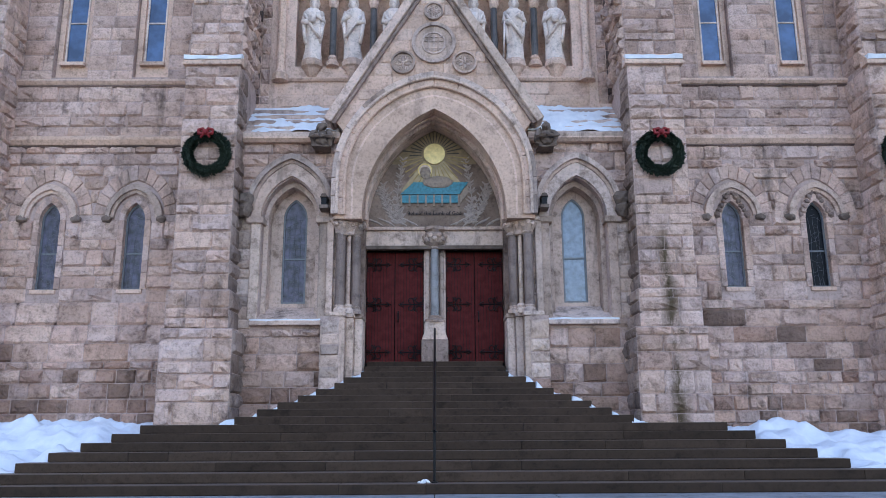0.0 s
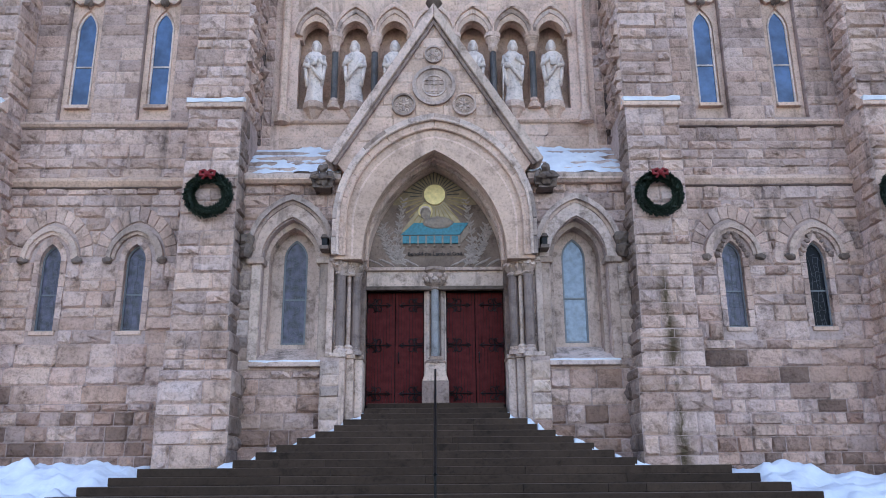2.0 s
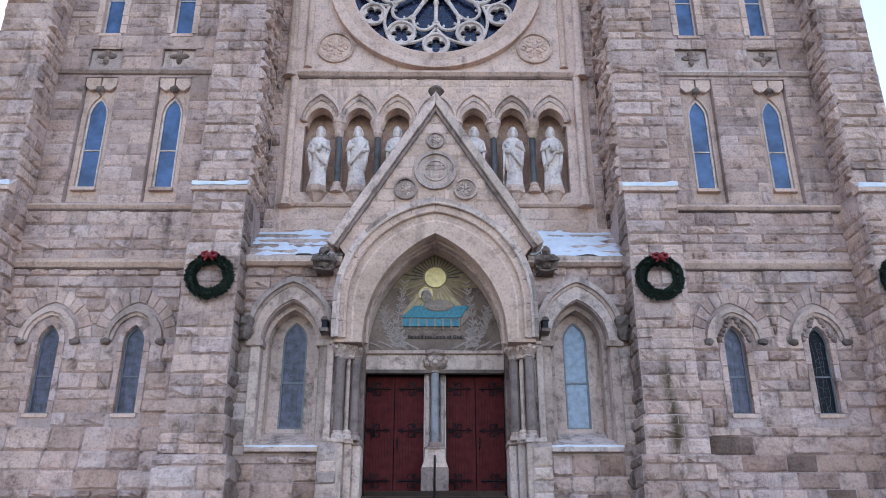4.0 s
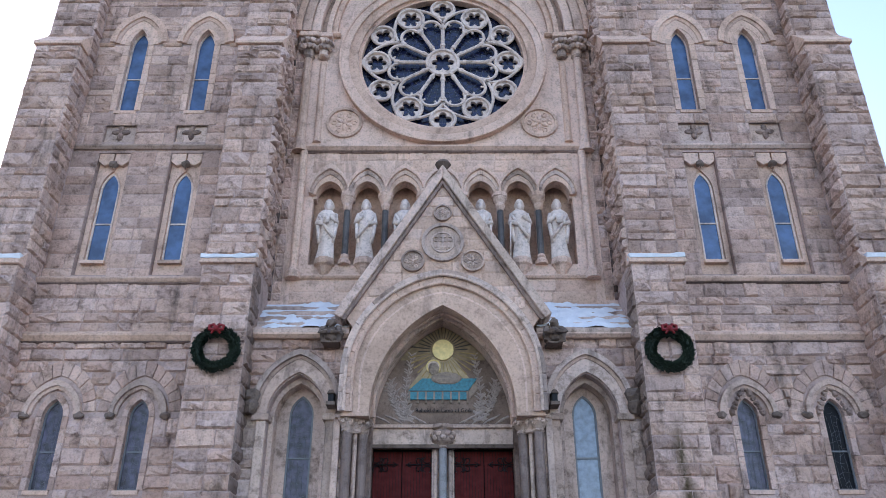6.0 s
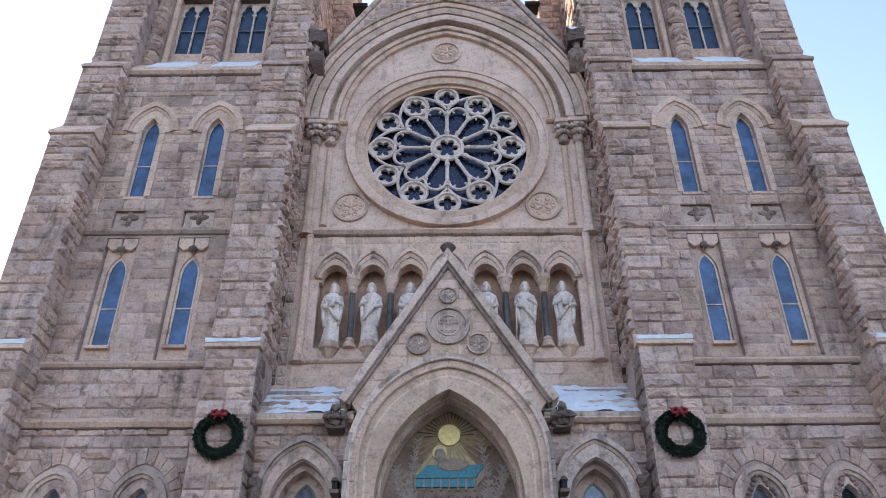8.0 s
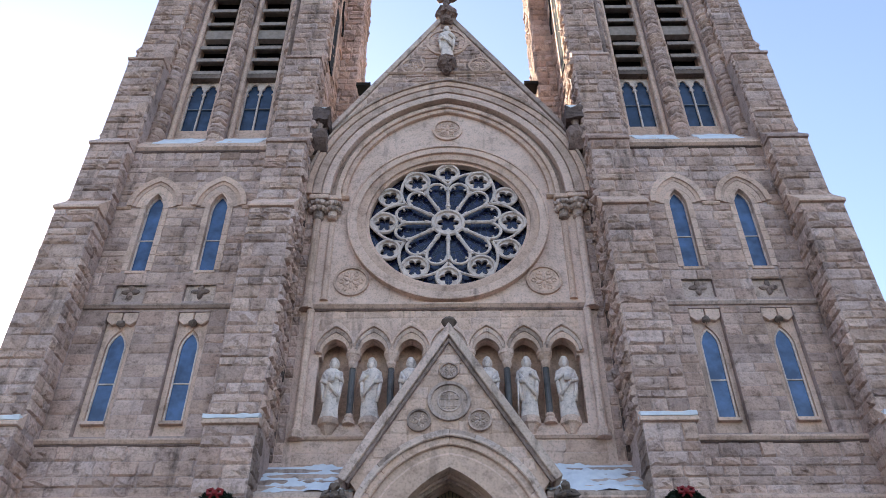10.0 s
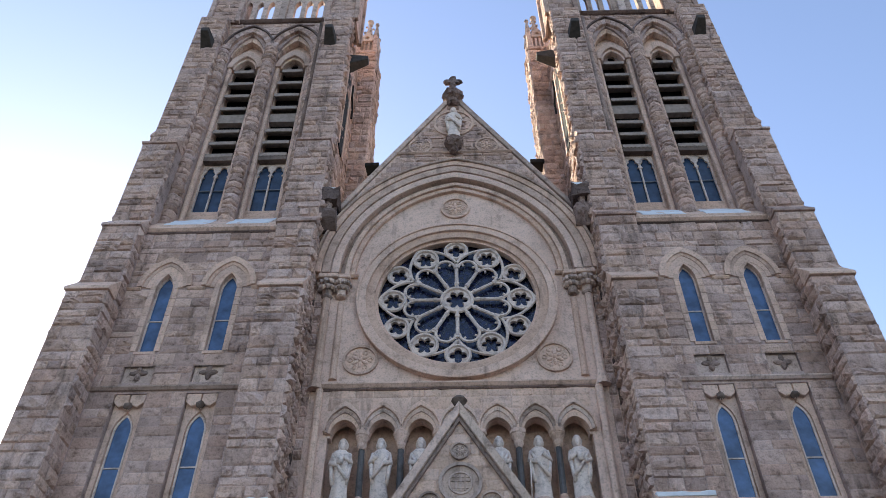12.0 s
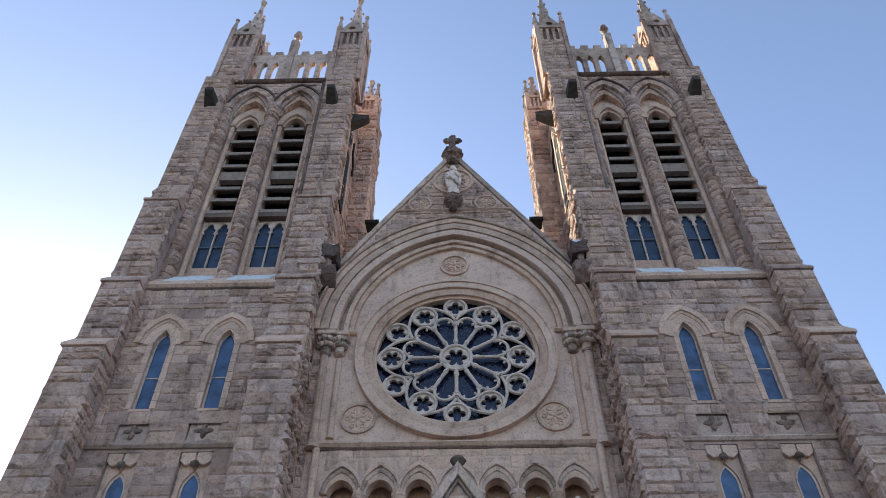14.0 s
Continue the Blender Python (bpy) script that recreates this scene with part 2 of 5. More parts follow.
def tube(bm, pts, r, n=6, closed=False):
    pts = [Vector(p) for p in pts]
    rings = []
    for i, p in enumerate(pts):
        if closed:
            d = (pts[(i + 1) % len(pts)] - pts[i - 1]).normalized()
        else:
            d = (pts[min(i + 1, len(pts) - 1)] - pts[max(i - 1, 0)]).normalized()
        side = d.cross(Vector((0, 1, 0)) if abs(d.y) < 0.9 else Vector((1, 0, 0))).normalized()
        up = side.cross(d)
        rings.append([bm.verts.new(p + r * (math.cos(2 * math.pi * k / n) * side + math.sin(2 * math.pi * k / n) * up)) for k in range(n)])
    pairs = list(zip(rings, rings[1:])) + ([(rings[-1], rings[0])] if closed else [])
    for a, b in pairs:
        for k in range(n):
            bm.faces.new((a[k], a[(k + 1) % n], b[(k + 1) % n], b[k]))
    if not closed:
        bm.faces.new(rings[0][::-1])
        bm.faces.new(rings[-1])
    return bm


def roughened(bm, amount, scale=3.0):
    for v in bm.verts:
        v.co += noise.noise_vector(v.co * scale) * amount
    return bm


# ---- stonework: rock-faced blocks laid in courses ----
def block_mesh(k):
    rnd = random.Random(100 + k)
    xs, zs = [-0.5, -0.42, -0.14, 0.14, 0.42, 0.5], [-0.5, -0.36, 0.0, 0.36, 0.5]
    co, grid = [], {}
    for j, z in enumerate(zs):
        for i, x in enumerate(xs):
            edge = i in (0, 5) or j in (0, 4)
            rim = i in (1, 4) or j in (1, 3)
            y = 0.0 if edge else -(0.35 + 0.5 * rnd.random()) if rim else -(0.35 + 1.15 * rnd.random())
            grid[i, j] = len(co)
            co.append((x + (0 if edge else rnd.uniform(-0.05, 0.05)), y, z + (0 if edge else rnd.uniform(-0.06, 0.06))))
    faces = [(grid[i, j], grid[i + 1, j], grid[i + 1, j + 1], grid[i, j + 1]) for i in range(5) for j in range(4)]
    me = bpy.data.meshes.new("stone_block")
    me.from_pydata(co, [], faces)
    me.update()
    return me


def spans(x0, x1, z, holes):
    """The stretches of a course at height z that the holes leave free."""
    free = [(x0, x1)]
    for lo in holes:
        cuts = []
        for (ax, az), (bx, bz) in zip(lo, lo[1:] + lo[:1]):
            if (az > z) != (bz > z):
                cuts.append(ax + (bx - ax) * (z - az) / (bz - az))
        if len(cuts) >= 2:
            a, b = min(cuts), max(cuts)
            free = [q for p0, p1 in free for q in ((p0, min(p1, a)), (max(p0, b), p1)) if q[1] - q[0] > 0.06]
    return free


BLOCKS = {}


def masonry(parent, x0, x1, z0, z1, y, holes=(), face="front", mat=None, tall=(0.24, 0.54), long=(0.38, 1.1), depth=0.05, seed=1, inside=None, gap=0.014, other=None, fade=(0, 1)):
    """Blocks on the face of a wall: on the plane y for the front, or on the plane x = y for a side (then x0, x1 run along the depth)."""
    mat = mat or ROCK
    for sort in (mat, other or mat):
        if sort.name not in BLOCKS:
            BLOCKS[sort.name] = []
            for k in range(10):
                me = block_mesh(k)
                me.materials.append(sort)
                BLOCKS[sort.name].append(me)
    rnd = random.Random(seed)
    z = z0
    while z < z1 - 0.05:
        h = rnd.uniform(*tall)
        if z1 - z - h < 0.2:
            h = z1 - z
        edges = (x0, x1) if inside is None else inside(z + h / 2)
        for a, b in spans(edges[0], edges[1], z + h / 2, holes):
            x = a
            while x < b - 0.02:
                w = rnd.uniform(*long)
                if b - x - w < 0.28:
                    w = b - x
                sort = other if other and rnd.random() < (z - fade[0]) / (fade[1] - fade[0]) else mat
                ob = new("stone_block", rnd.choice(BLOCKS[sort.name]))
                ob.parent = parent
                d = depth * rnd.uniform(0.6, 2.5)
                if face == "front":
                    ob.location, ob.scale = (x + w / 2, y, z + h / 2), (w - gap, d, h - gap)
                else:
                    ob.location, ob.scale = (y, x + w / 2, z + h / 2), (w - gap, d, h - gap)
                    ob.rotation_euler = (0, 0, math.pi / 2 if face == "right" else -math.pi / 2)
                x += w
        z += h

# ---- ground, snow banks ----
bm = bmesh.new()
box(bm, -2500, 2500, -2500, 2500, -0.6, -0.12)
tagged(part("ground", bm, ASPHALT, None, "dark asphalt street and ground round the church"), category="ground", kind="structure")
pave = tagged(new("pavement"), "pale grey salted paving slabs in front of the steps", "pavement", kind="structure")
for k in range(16):
    for j in range(3):
        x, y = -16 + 2.0 * k, 9.4 + 1.5 * j
        part("paving_slab", boxed(x + 0.006, x + 1.994, y + 0.006, y + 1.494, -0.13, 0.0), PAVING, pave, bevel=0.008)


RISE, TREAD, FIRST = 0.17, 0.4875, 13.9
STEP_HALF = {1: 16.0, 2: 16.0, 3: 7.57, 4: 7.22, 5: 6.85, 6: 6.46, 7: 6.08, 8: 4.27, 9: 3.9, 10: 3.56, 11: 3.19, 12: 2.85, 13: 2.47, 14: 2.31, 15: 1.92, 16: 1.88, 17: 1.85}


def bank_height(x, y):
    """The snow bank beside the steps."""
    ax = abs(x)
    i = max(1, min(17, int((y - FIRST) / TREAD) + 1))
    near_steps = STEP_HALF[i]
    if ax < near_steps - 0.05 or y < FIRST + 2 * TREAD - 0.1:
        return -0.2
    if i > 7 and ax < 5.0:
        return RISE * i - 0.10 - 0.6 * (ax - near_steps) + 0.22 * max(0.0, noise.noise(Vector((x * 2.3, y * 2.3, 1))) + 0.1)
    edge = 1.0 if ax > 7.2 or y < 16.6 else 0.55 + 0.45 * max(0.0, (ax - 6.6) / 0.6)
    rise = 0.28 + 0.85 * max(0.0, min(1.0, (y - 14.8) / 4.8))
    lump = noise.fractal(Vector((x * 0.9, y * 0.9, 3)), 1.0, 2.0, 4) * 0.30 + noise.noise(Vector((x * 2.2, y * 2.2, 8))) * 0.16 + abs(noise.noise(Vector((x * 5, y * 5, 2)))) * 0.10
    along_wall = 0.22 * math.exp(-((y - 19.0) / 0.9) ** 2)
    low = 0.88 - 0.4 * max(0.0, min(1.0, (x - 8.0) / 5.0)) if x > 0 else 1.0
    return edge * low * (rise + lump * min(1.0, (ax - near_steps) / 0.8 + 0.25) + along_wall)


def snow_bank(s):
    bm = bmesh.new()
    nx, ny, xa, xb, ya, yb = 240, 110, 1.8, 26.0, 14.7, 21.4
    g = [[bm.verts.new((s * (xa + (xb - xa) * i / nx), ya + (yb - ya) * j / ny, bank_height(s * (xa + (xb - xa) * i / nx), ya + (yb - ya) * j / ny)))
          for i in range(nx + 1)] for j in range(ny + 1)]
    for j in range(ny):
        for i in range(nx):
            bm.faces.new((g[j][i], g[j][i + 1], g[j + 1][i + 1], g[j + 1][i]))
    ob = part("snow_bank", bm, SNOW, None, "shovelled bank of white snow beside the steps", "stuff")
    tagged(ob, category="snow")
    for f in ob.data.polygons:
        f.use_smooth = True


for s in (-1, 1):
    snow_bank(s)

# ---- steps ----
stair = thing("front_steps", "broad dark stone steps narrowing up to the doors", "steps", kind="structure")
for i in range(1, 18):
    half = STEP_HALF[i]
    y0 = FIRST + TREAD * (i - 1)
    rnd = random.Random(i)
    cuts = [-half] + sorted(rnd.uniform(-half, half) for _ in range(max(2, int(half / 1.6)))) + [half]
    cuts = [c for k, c in enumerate(cuts) if k == 0 or c - cuts[k - 1] > 0.5]
    cuts[-1] = half
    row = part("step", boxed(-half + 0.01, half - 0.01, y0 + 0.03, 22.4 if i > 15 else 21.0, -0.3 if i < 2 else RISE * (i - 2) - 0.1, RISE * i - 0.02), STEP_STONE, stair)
    for a, b in zip(cuts, cuts[1:]):
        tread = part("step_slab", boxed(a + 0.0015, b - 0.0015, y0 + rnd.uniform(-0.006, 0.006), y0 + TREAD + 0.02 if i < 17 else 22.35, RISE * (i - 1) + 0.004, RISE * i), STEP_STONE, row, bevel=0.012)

# ---- handrail on the middle of the steps ----
rail = thing("handrail", "thin black iron handrail down the middle of the steps", "handrail")
pts = []
for i in (1, 6, 11, 17):
    y, z = FIRST + TREAD * (i - 0.4), RISE * i
    part("post", turned(-0.0, y, [(0.06, z), (0.06, z + 0.02), (0.025, z + 0.03), (0.025, z + 0.98)], 10), IRON, rail)
    pts.append((0.0, y, z + 0.98))
part("rail", tube(bmesh.new(), [(0, pts[0][1] - 0.25, pts[0][2] - 0.12)] + pts + [(0, pts[-1][1] + 0.3, pts[-1][2] + 0.02)], 0.028, 8), IRON, rail)
lump = bmesh.new()
for x, y, r in ((-0.2, 14.1, 0.055), (-0.12, 14.12, 0.04), (-0.27, 14.15, 0.03)):
    bmesh.ops.create_icosphere(lump, subdivisions=2, radius=r, matrix=Matrix.Translation((x, y, 0.18)))
tagged(part("snow_clump", roughened(lump, 0.04, 9), SNOW, None, "small clump of snow at the foot of the handrail"), category="snow")


# ---- windows ----
def lancet_window(name, cx, w, z0, zs, za, y, glass, label, mull=0.0, bars=2, sill=True, deep=0.14, leads=0):
    win = tagged(new(name), label, "window", "lancet windows", "structure")
    pane_out = lancet(cx, w, z0, zs, za)
    part("pane", slabbed(pane_out, y, y + 0.02), glass, win)
    t = 0.05
    part("window_frame", slabbed(lancet(cx, w, z0, zs, za), y - 0.04, y + 0.0, [lancet(cx, w - 2 * t, z0 + t, zs, za - 1.3 * t)]), TRACERY if glass is GLASS else LEAD, win)
    for k in range(1, bars):
        z = z0 + (zs - z0) * (k / bars) + 0.05
        part("glazing_bar", boxed(cx - w / 2 + 0.01, cx + w / 2 - 0.01, y - 0.03, y + 0.0, z - 0.022, z + 0.022), TRACERY if glass is GLASS else LEAD, win)
    if mull:
        part("mullion", boxed(cx - mull / 2, cx + mull / 2, y - 0.07, y - 0.005, z0, za - 0.25), TRACERY, win)
    if leads:
        bm = bmesh.new()
        rnd = random.Random(int(cx * 53))
        for k in range(leads * 2):
            zc = z0 + (za - z0) * (k + 0.5) / (leads * 2)
            half = w / 2 - 0.05 if zc < zs else max(0.04, (w / 2) * (za - zc) / (za - zs + 0.01) - 0.06)
            a, c = rnd.uniform(-1, 0.1) * half, rnd.uniform(-0.1, 1) * half
            tube(bm, [(cx + a, y - 0.012, zc + rnd.uniform(-0.08, 0.08)), (cx + (a + c) / 2, y - 0.012, zc + rnd.uniform(-0.05, 0.05)), (cx + c, y - 0.012, zc + rnd.uniform(-0.08, 0.08))], 0.004, 4)
        for q in (-0.5, 0.0, 0.5):
            tube(bm, [(cx + q * (w / 2 - 0.03) + rnd.uniform(-0.03, 0.03), y - 0.012, z0 + 0.05 + (zs - z0) * i / 9) for i in range(10)], 0.004, 4)
        part("leading", bm, LEAD, win, kind="stuff")
    if sill:
        part("window_sill", slabbed([(cx - w / 2 - 0.06, z0 - 0.12), (cx + w / 2 + 0.06, z0 - 0.12), (cx + w / 2 + 0.06, z0 - 0.01), (cx - w / 2 - 0.06, z0 - 0.01)], y - 0.1 - deep, y + 0.02), DRESSED, win, bevel=0.015)
    return win


def surround(parent, cx, w, z0, zs, za, y, band=0.16, proud=0.035, through_wall=0.2, mat=None):
    """Dressed jambs and arch stones round an opening, in pieces."""
    rnd = random.Random(int(cx * 77 + z0 * 13))
    z, k = z0, 0
    while z < zs - 0.02:
        h = min(rnd.uniform(0.32, 0.5), zs - z)
        if zs - z - h < 0.15:
            h = zs - z
        wide = band * (1.08 if k % 2 else 1.0)
        for q in (-1, 1):
            a, b = cx + q * w / 2, cx + q * (w / 2 + wide)
            part("jamb_stone", boxed(min(a, b), max(a, b), y - proud, y + through_wall, z + 0.004, z + h - 0.004), mat or DRESSED, parent, bevel=0.01)
        z, k = z + h, k + 1
    inner, outer = arc(cx, w / 2, zs, za - zs, 12), arc(cx, w / 2 + band, zs, za - zs + band * 1.25, 12)
    for i in range(0, 24, 3):
        poly = outer[i:i + 4] + inner[i:i + 4][::-1]
        mx, mz = sum(p[0] for p in poly) / 8, sum(p[1] for p in poly) / 8
        part("arch_stone", slabbed([(mx + (x - mx) * 0.985, mz + (zz - mz) * 0.985) for x, zz in poly], y - proud, y + through_wall), mat or DRESSED, parent)


def voussoirs(parent, cx, half_in, rise_in, half_out, rise_out, zs, y, depth, mat, pieces=12, name="arch_stone"):
    """A ring of separate wedge stones over an opening."""
    k = 2 * max(1, 24 // pieces)
    n = pieces * k // 2
    inner, outer = arc(cx, half_in, zs, rise_in, n), arc(cx, half_out, zs, rise_out, n)
    for i in range(0, 2 * n, k):
        poly = outer[i:i + k + 1] + inner[i:i + k + 1][::-1]
        mx, mz = sum(p[0] for p in poly) / len(poly), sum(p[1] for p in poly) / len(poly)
        jut = 0.03 * noise.noise(Vector((mx * 7, mz * 7, 1)))
        part(name, slabbed([(mx + (px - mx) * 0.965, mz + (pz - mz) * 0.965) for px, pz in poly], y - 0.05 - jut, y + depth), mat, parent, bevel=0.02)


def hood(name, cx, half, zs, za, y, thick=0.15, proud=0.16, parent=None, mat=None, stops=True, ext=0.0):
    """A projecting hood mould over an arch, with carved stops."""
    mat = mat or ROCK_DARK
    bm = slabbed(hoop(cx, half - thick, za - zs - thick * 1.2, half, za - zs, zs, zs - ext), y - proud, y + 0.02)
    slab(bm, hoop(cx, half - thick * 1.7, za - zs - thick * 1.9, half - thick * 0.95, za - zs - thick * 1.1, zs, zs - ext), y - proud * 0.55, y + 0.02)
    ob = part("hood_mould", bm, mat, parent)
    if stops:
        for q in (-1, 1):
            lump = bmesh.new()
            bmesh.ops.create_icosphere(lump, subdivisions=2, radius=0.13, matrix=Matrix.LocRotScale((cx + q * (half - thick / 2 + 0.03), y - proud * 0.6, zs - ext - 0.04), None, (1.15, 1, 0.85)))
            part("carved_stop", roughened(lump, 0.05, 9), GREY_STONE, parent)
    return ob


def string_course(parent, x0, x1, z, y, tall=0.2, proud=0.14, mat=None):
    bm = bmesh.new()
    prof = [(0, -tall / 2), (-proud * 0.5, -tall / 2), (-proud, -tall * 0.1), (-proud, tall * 0.12), (-0.02, tall / 2), (0.05, tall / 2), (0.05, -tall / 2)]
    ends = [[bm.verts.new((x, y + dy, z + dz)) for dy, dz in prof] for x in (x0, x1)]
    k = len(prof)
    for i in range(k):
        bm.faces.new((ends[0][i], ends[0][(i + 1) % k], ends[1][(i + 1) % k], ends[1][i]))
    for e in ends:
        bm.faces.new(e)
    return part("string_course", bm, mat or DRESSED, parent)


# ---- towers ----
TX = (8.33, 10.68)          # the two window axes of a tower
LOW, UP, BELFRY = 21.4, 21.6, 22.4


def foiled_light(cx, w, z0, zs):
    """A narrow light with a rounded, cusped head."""
    h = w / 2
    head = []
    for k, (ox, oz, a0, a1) in enumerate(((0.4, 0.1, -60, 75), (0.0, 0.36, -15, 195), (-0.4, 0.1, 105, 240))):
        for i in range(8):
            a = radians(a0 + (a1 - a0) * i / 7)
            head.append((cx + ox * h + 0.55 * h * math.cos(a), zs + oz + 0.55 * h * math.sin(a) * 1.3))
    return [(cx - h, z0), (cx + h, z0), (cx + h, zs - 0.12)] + head + [(cx - h, zs - 0.12)]


def tower(s, side):
    X = lambda x: s * x
    lo, hi = (min, max)

    def xr(a, b):
        return (lo(s * a, s * b), hi(s * a, s * b))

    def part_box(name, a, b, y0, y1, z0, z1, mat, parent, bevel=0.0, label=""):
        x0, x1 = xr(a, b)
        return part(name, boxed(x0, x1, y0, y1, z0, z1), mat, parent, label, bevel=bevel)

    num = 0 if s < 0 else 8
    # lower stage
    wall = tagged(new("wall_tower_%s_lower" % side), "rock-faced pale limestone tower wall with two small lancets", "wall", kind="structure")
    x0, x1 = xr(6.6, 12.2)
    low = [lancet(X(x), 0.7, 4.8, 6.82, 7.4) for x in TX]
    part("wall_core", slabbed([(x0, -0.3), (x1, -0.3), (x1, 11.0), (x0, 11.0)], LOW, LOW + 0.9, low), MORTAR, wall)
    keep = [lancet(X(x), 0.9, 4.6, 6.8, 7.5) for x in TX]
    # base courses: real staining plus dimmer low light put into the colour
    masonry(wall, x0, x1, 0.5, 2.9, LOW, mat=ROCK_BASE, other=ROCK, fade=(1.0, 3.4), tall=(0.3, 0.42), long=(0.35, 0.8), seed=11 + num, gap=0.026, depth=0.07)
    masonry(wall, x0, x1, 2.9, 4.5, LOW, mat=ROCK_BASE, other=ROCK, fade=(2.2, 3.5) if s < 0 else (2.0, 4.4), seed=10 + num, tall=(0.4, 0.55), long=(0.6, 1.3), depth=0.06)
    masonry(wall, x0, x1, 4.5, 9.0, LOW, keep + [arc(X(x), 1.16, 6.95, 1.5) for x in TX], seed=12 + num, depth=0.06)
    for x in TX:
        voussoirs(wall, X(x), 0.8, 1.0, 1.15, 1.48, 6.96, LOW, 0.1, ROCK)
    masonry(wall, x0, x1, 9.25, 10.85, LOW, seed=13 + num)
    string_course(wall, x0, x1, 9.15, LOW, 0.32, 0.2)
    string_course(wall, x0, x1, 10.95, LOW, 0.2)
    # thin dark strips: the shade under both courses, painted in stone colour
    string_course(wall, x0, x1, 10.81, LOW, 0.07, 0.09, ROCK_SOOT_SHADE)
    string_course(wall, x0, x1, 8.96, LOW, 0.07, 0.11, ROCK_SOOT_SHADE)
    for k, x in enumerate(TX):
        glass = GLASS_DARK if (s > 0 and k == 1) else GLASS_LOW
        label = "small pointed window with dark glass" if glass is GLASS_DARK else "small pointed window with grey-blue glass"
        lancet_window("window_%d" % (num + 1 + k), X(x), 0.57, 4.86, 6.82, 7.31, LOW + 0.18, glass, label, leads=9)
        surround(wall, X(x), 0.57, 4.86, 6.82, 7.31, LOW, mat=ROCK)
        hood("hood_mould", X(x), 0.79, 6.86, 7.82, LOW, 0.13, 0.18, parent=wall, mat=DRESSED_LOW)
        if s > 0:   # carved foliage between the window head and its hood
            bm = bmesh.new()
            rnd = random.Random(k)
            for q, f in [(q, f) for q in (-1, 1) for f in range(6)]:
                bmesh.ops.create_icosphere(bm, subdivisions=1, radius=rnd.uniform(0.07, 0.11), matrix=Matrix.Translation((X(x) + q * (0.42 - 0.07 * f), LOW - 0.03, 6.9 + 0.13 * f)))
            part("carved_foliage", roughened(bm, 0.05, 9), ROCK_DARK, wall, kind="stuff")
    # middle stage: tall recessed strips with windows above one another
    wall = tagged(new("wall_tower_%s_middle" % side), "pale limestone tower wall with tall lancets in recessed strips", "wall", kind="structure")
    strips = [[(X(x) - 0.52, 11.2), (X(x) + 0.52, 11.2), (X(x) + 0.52, 15.6), (X(x) - 0.52, 15.6)] for x in TX]
    panels = [[(X(x) - 0.52, 16.02), (X(x) + 0.52, 16.02), (X(x) + 0.52, 16.9), (X(x) - 0.52, 16.9)] for x in TX]
    wins_a = [lancet(X(x), 0.6, 11.73, 14.3, 14.94) for x in TX]
    wins_b = [lancet(X(x), 0.76, 17.2, 20.1, 20.93) for x in TX]
    part("wall_core", slabbed([(x0, 11.0), (x1, 11.0), (x1, 23.3), (x0, 23.3)], UP, UP + 0.25, strips + panels + wins_b), MORTAR, wall)
    part("wall_back", slabbed([(x0, 11.0), (x1, 11.0), (x1, 23.3), (x0, 23.3)], UP + 0.252, UP + 0.9, wins_a + wins_b), DRESSED, wall)
    masonry(wall, x0, x1, 11.1, 15.65, UP, strips, seed=14 + num, long=(0.5, 1.1), tall=(0.3, 0.5), depth=0.03)
    masonry(wall, x0, x1, 15.85, 20.1, UP, [lancet(X(x), 1.0, 17.0, 19.85, 21.0) for x in TX] + panels, seed=15 + num, depth=0.035)
    masonry(wall, x0, x1, 20.1, 23.0, UP, [lancet(X(x), 1.9, 19.0, 20.1, 21.5) for x in TX], seed=16 + num, depth=0.04)
    string_course(wall, x0, x1, 15.8, UP, 0.2, 0.16, DRESSED_LOW)
    string_course(wall, x0, x1, 23.15, UP, 0.24, 0.2)
    # dark strip painting the shade under the course above
    string_course(wall, x0, x1, 22.99, UP, 0.08, 0.1, ROCK_SOOT_SHADE)
    for k, x in enumerate(TX):
        cx = X(x)
        lancet_window("window_%d" % (num + 3 + k), cx, 0.6, 11.73, 14.3, 14.94, UP + 0.26, GLASS, "tall pointed window with glass coloured like reflected blue sky")
        part("strip_face", slabbed([(cx - 0.5, 11.2), (cx + 0.5, 11.2), (cx + 0.5, 15.6), (cx - 0.5, 15.6)], UP + 0.18, UP + 0.25, [lancet(cx, 0.68, 11.68, 14.3, 15.02)]), DRESSED, wall)
        # pierced drop ornament under the string course
        for q in (-1, 1):
            part("drop_ornament", slabbed([(cx + q * 0.5, 15.6), (cx + q * 0.5, 15.3), (cx + q * 0.3, 15.12), (cx + q * 0.12, 15.2), (cx + q * 0.02, 15.0), (cx + q * 0.02, 15.6)], UP + 0.03, UP + 0.2), DRESSED, wall, bevel=0.03)
        lump = bmesh.new()
        bmesh.ops.create_icosphere(lump, subdivisions=2, radius=0.13, matrix=Matrix.LocRotScale((cx, UP + 0.05, 15.18), None, (1.1, 0.9, 1)))
        part("drop_ornament", roughened(lump, 0.05, 8), GREY_STONE, wall)
        # carved square panel
        part("carved_panel", boxed(cx - 0.5, cx + 0.5, UP + 0.1, UP + 0.25, 16.04, 16.88), DRESSED_LOW, wall)
        leaf = bmesh.new()
        for a in range(4):
            th = a * math.pi / 2
            bmesh.ops.create_icosphere(leaf, subdivisions=2, radius=0.13, matrix=Matrix.LocRotScale((cx + 0.15 * math.cos(th), UP + 0.08, 16.46 + 0.15 * math.sin(th)), Euler((0, -th, 0)), (1.3, 0.45, 0.75)))
        part("carved_leaf", roughened(leaf, 0.03, 10), ROCK_DARK, wall)
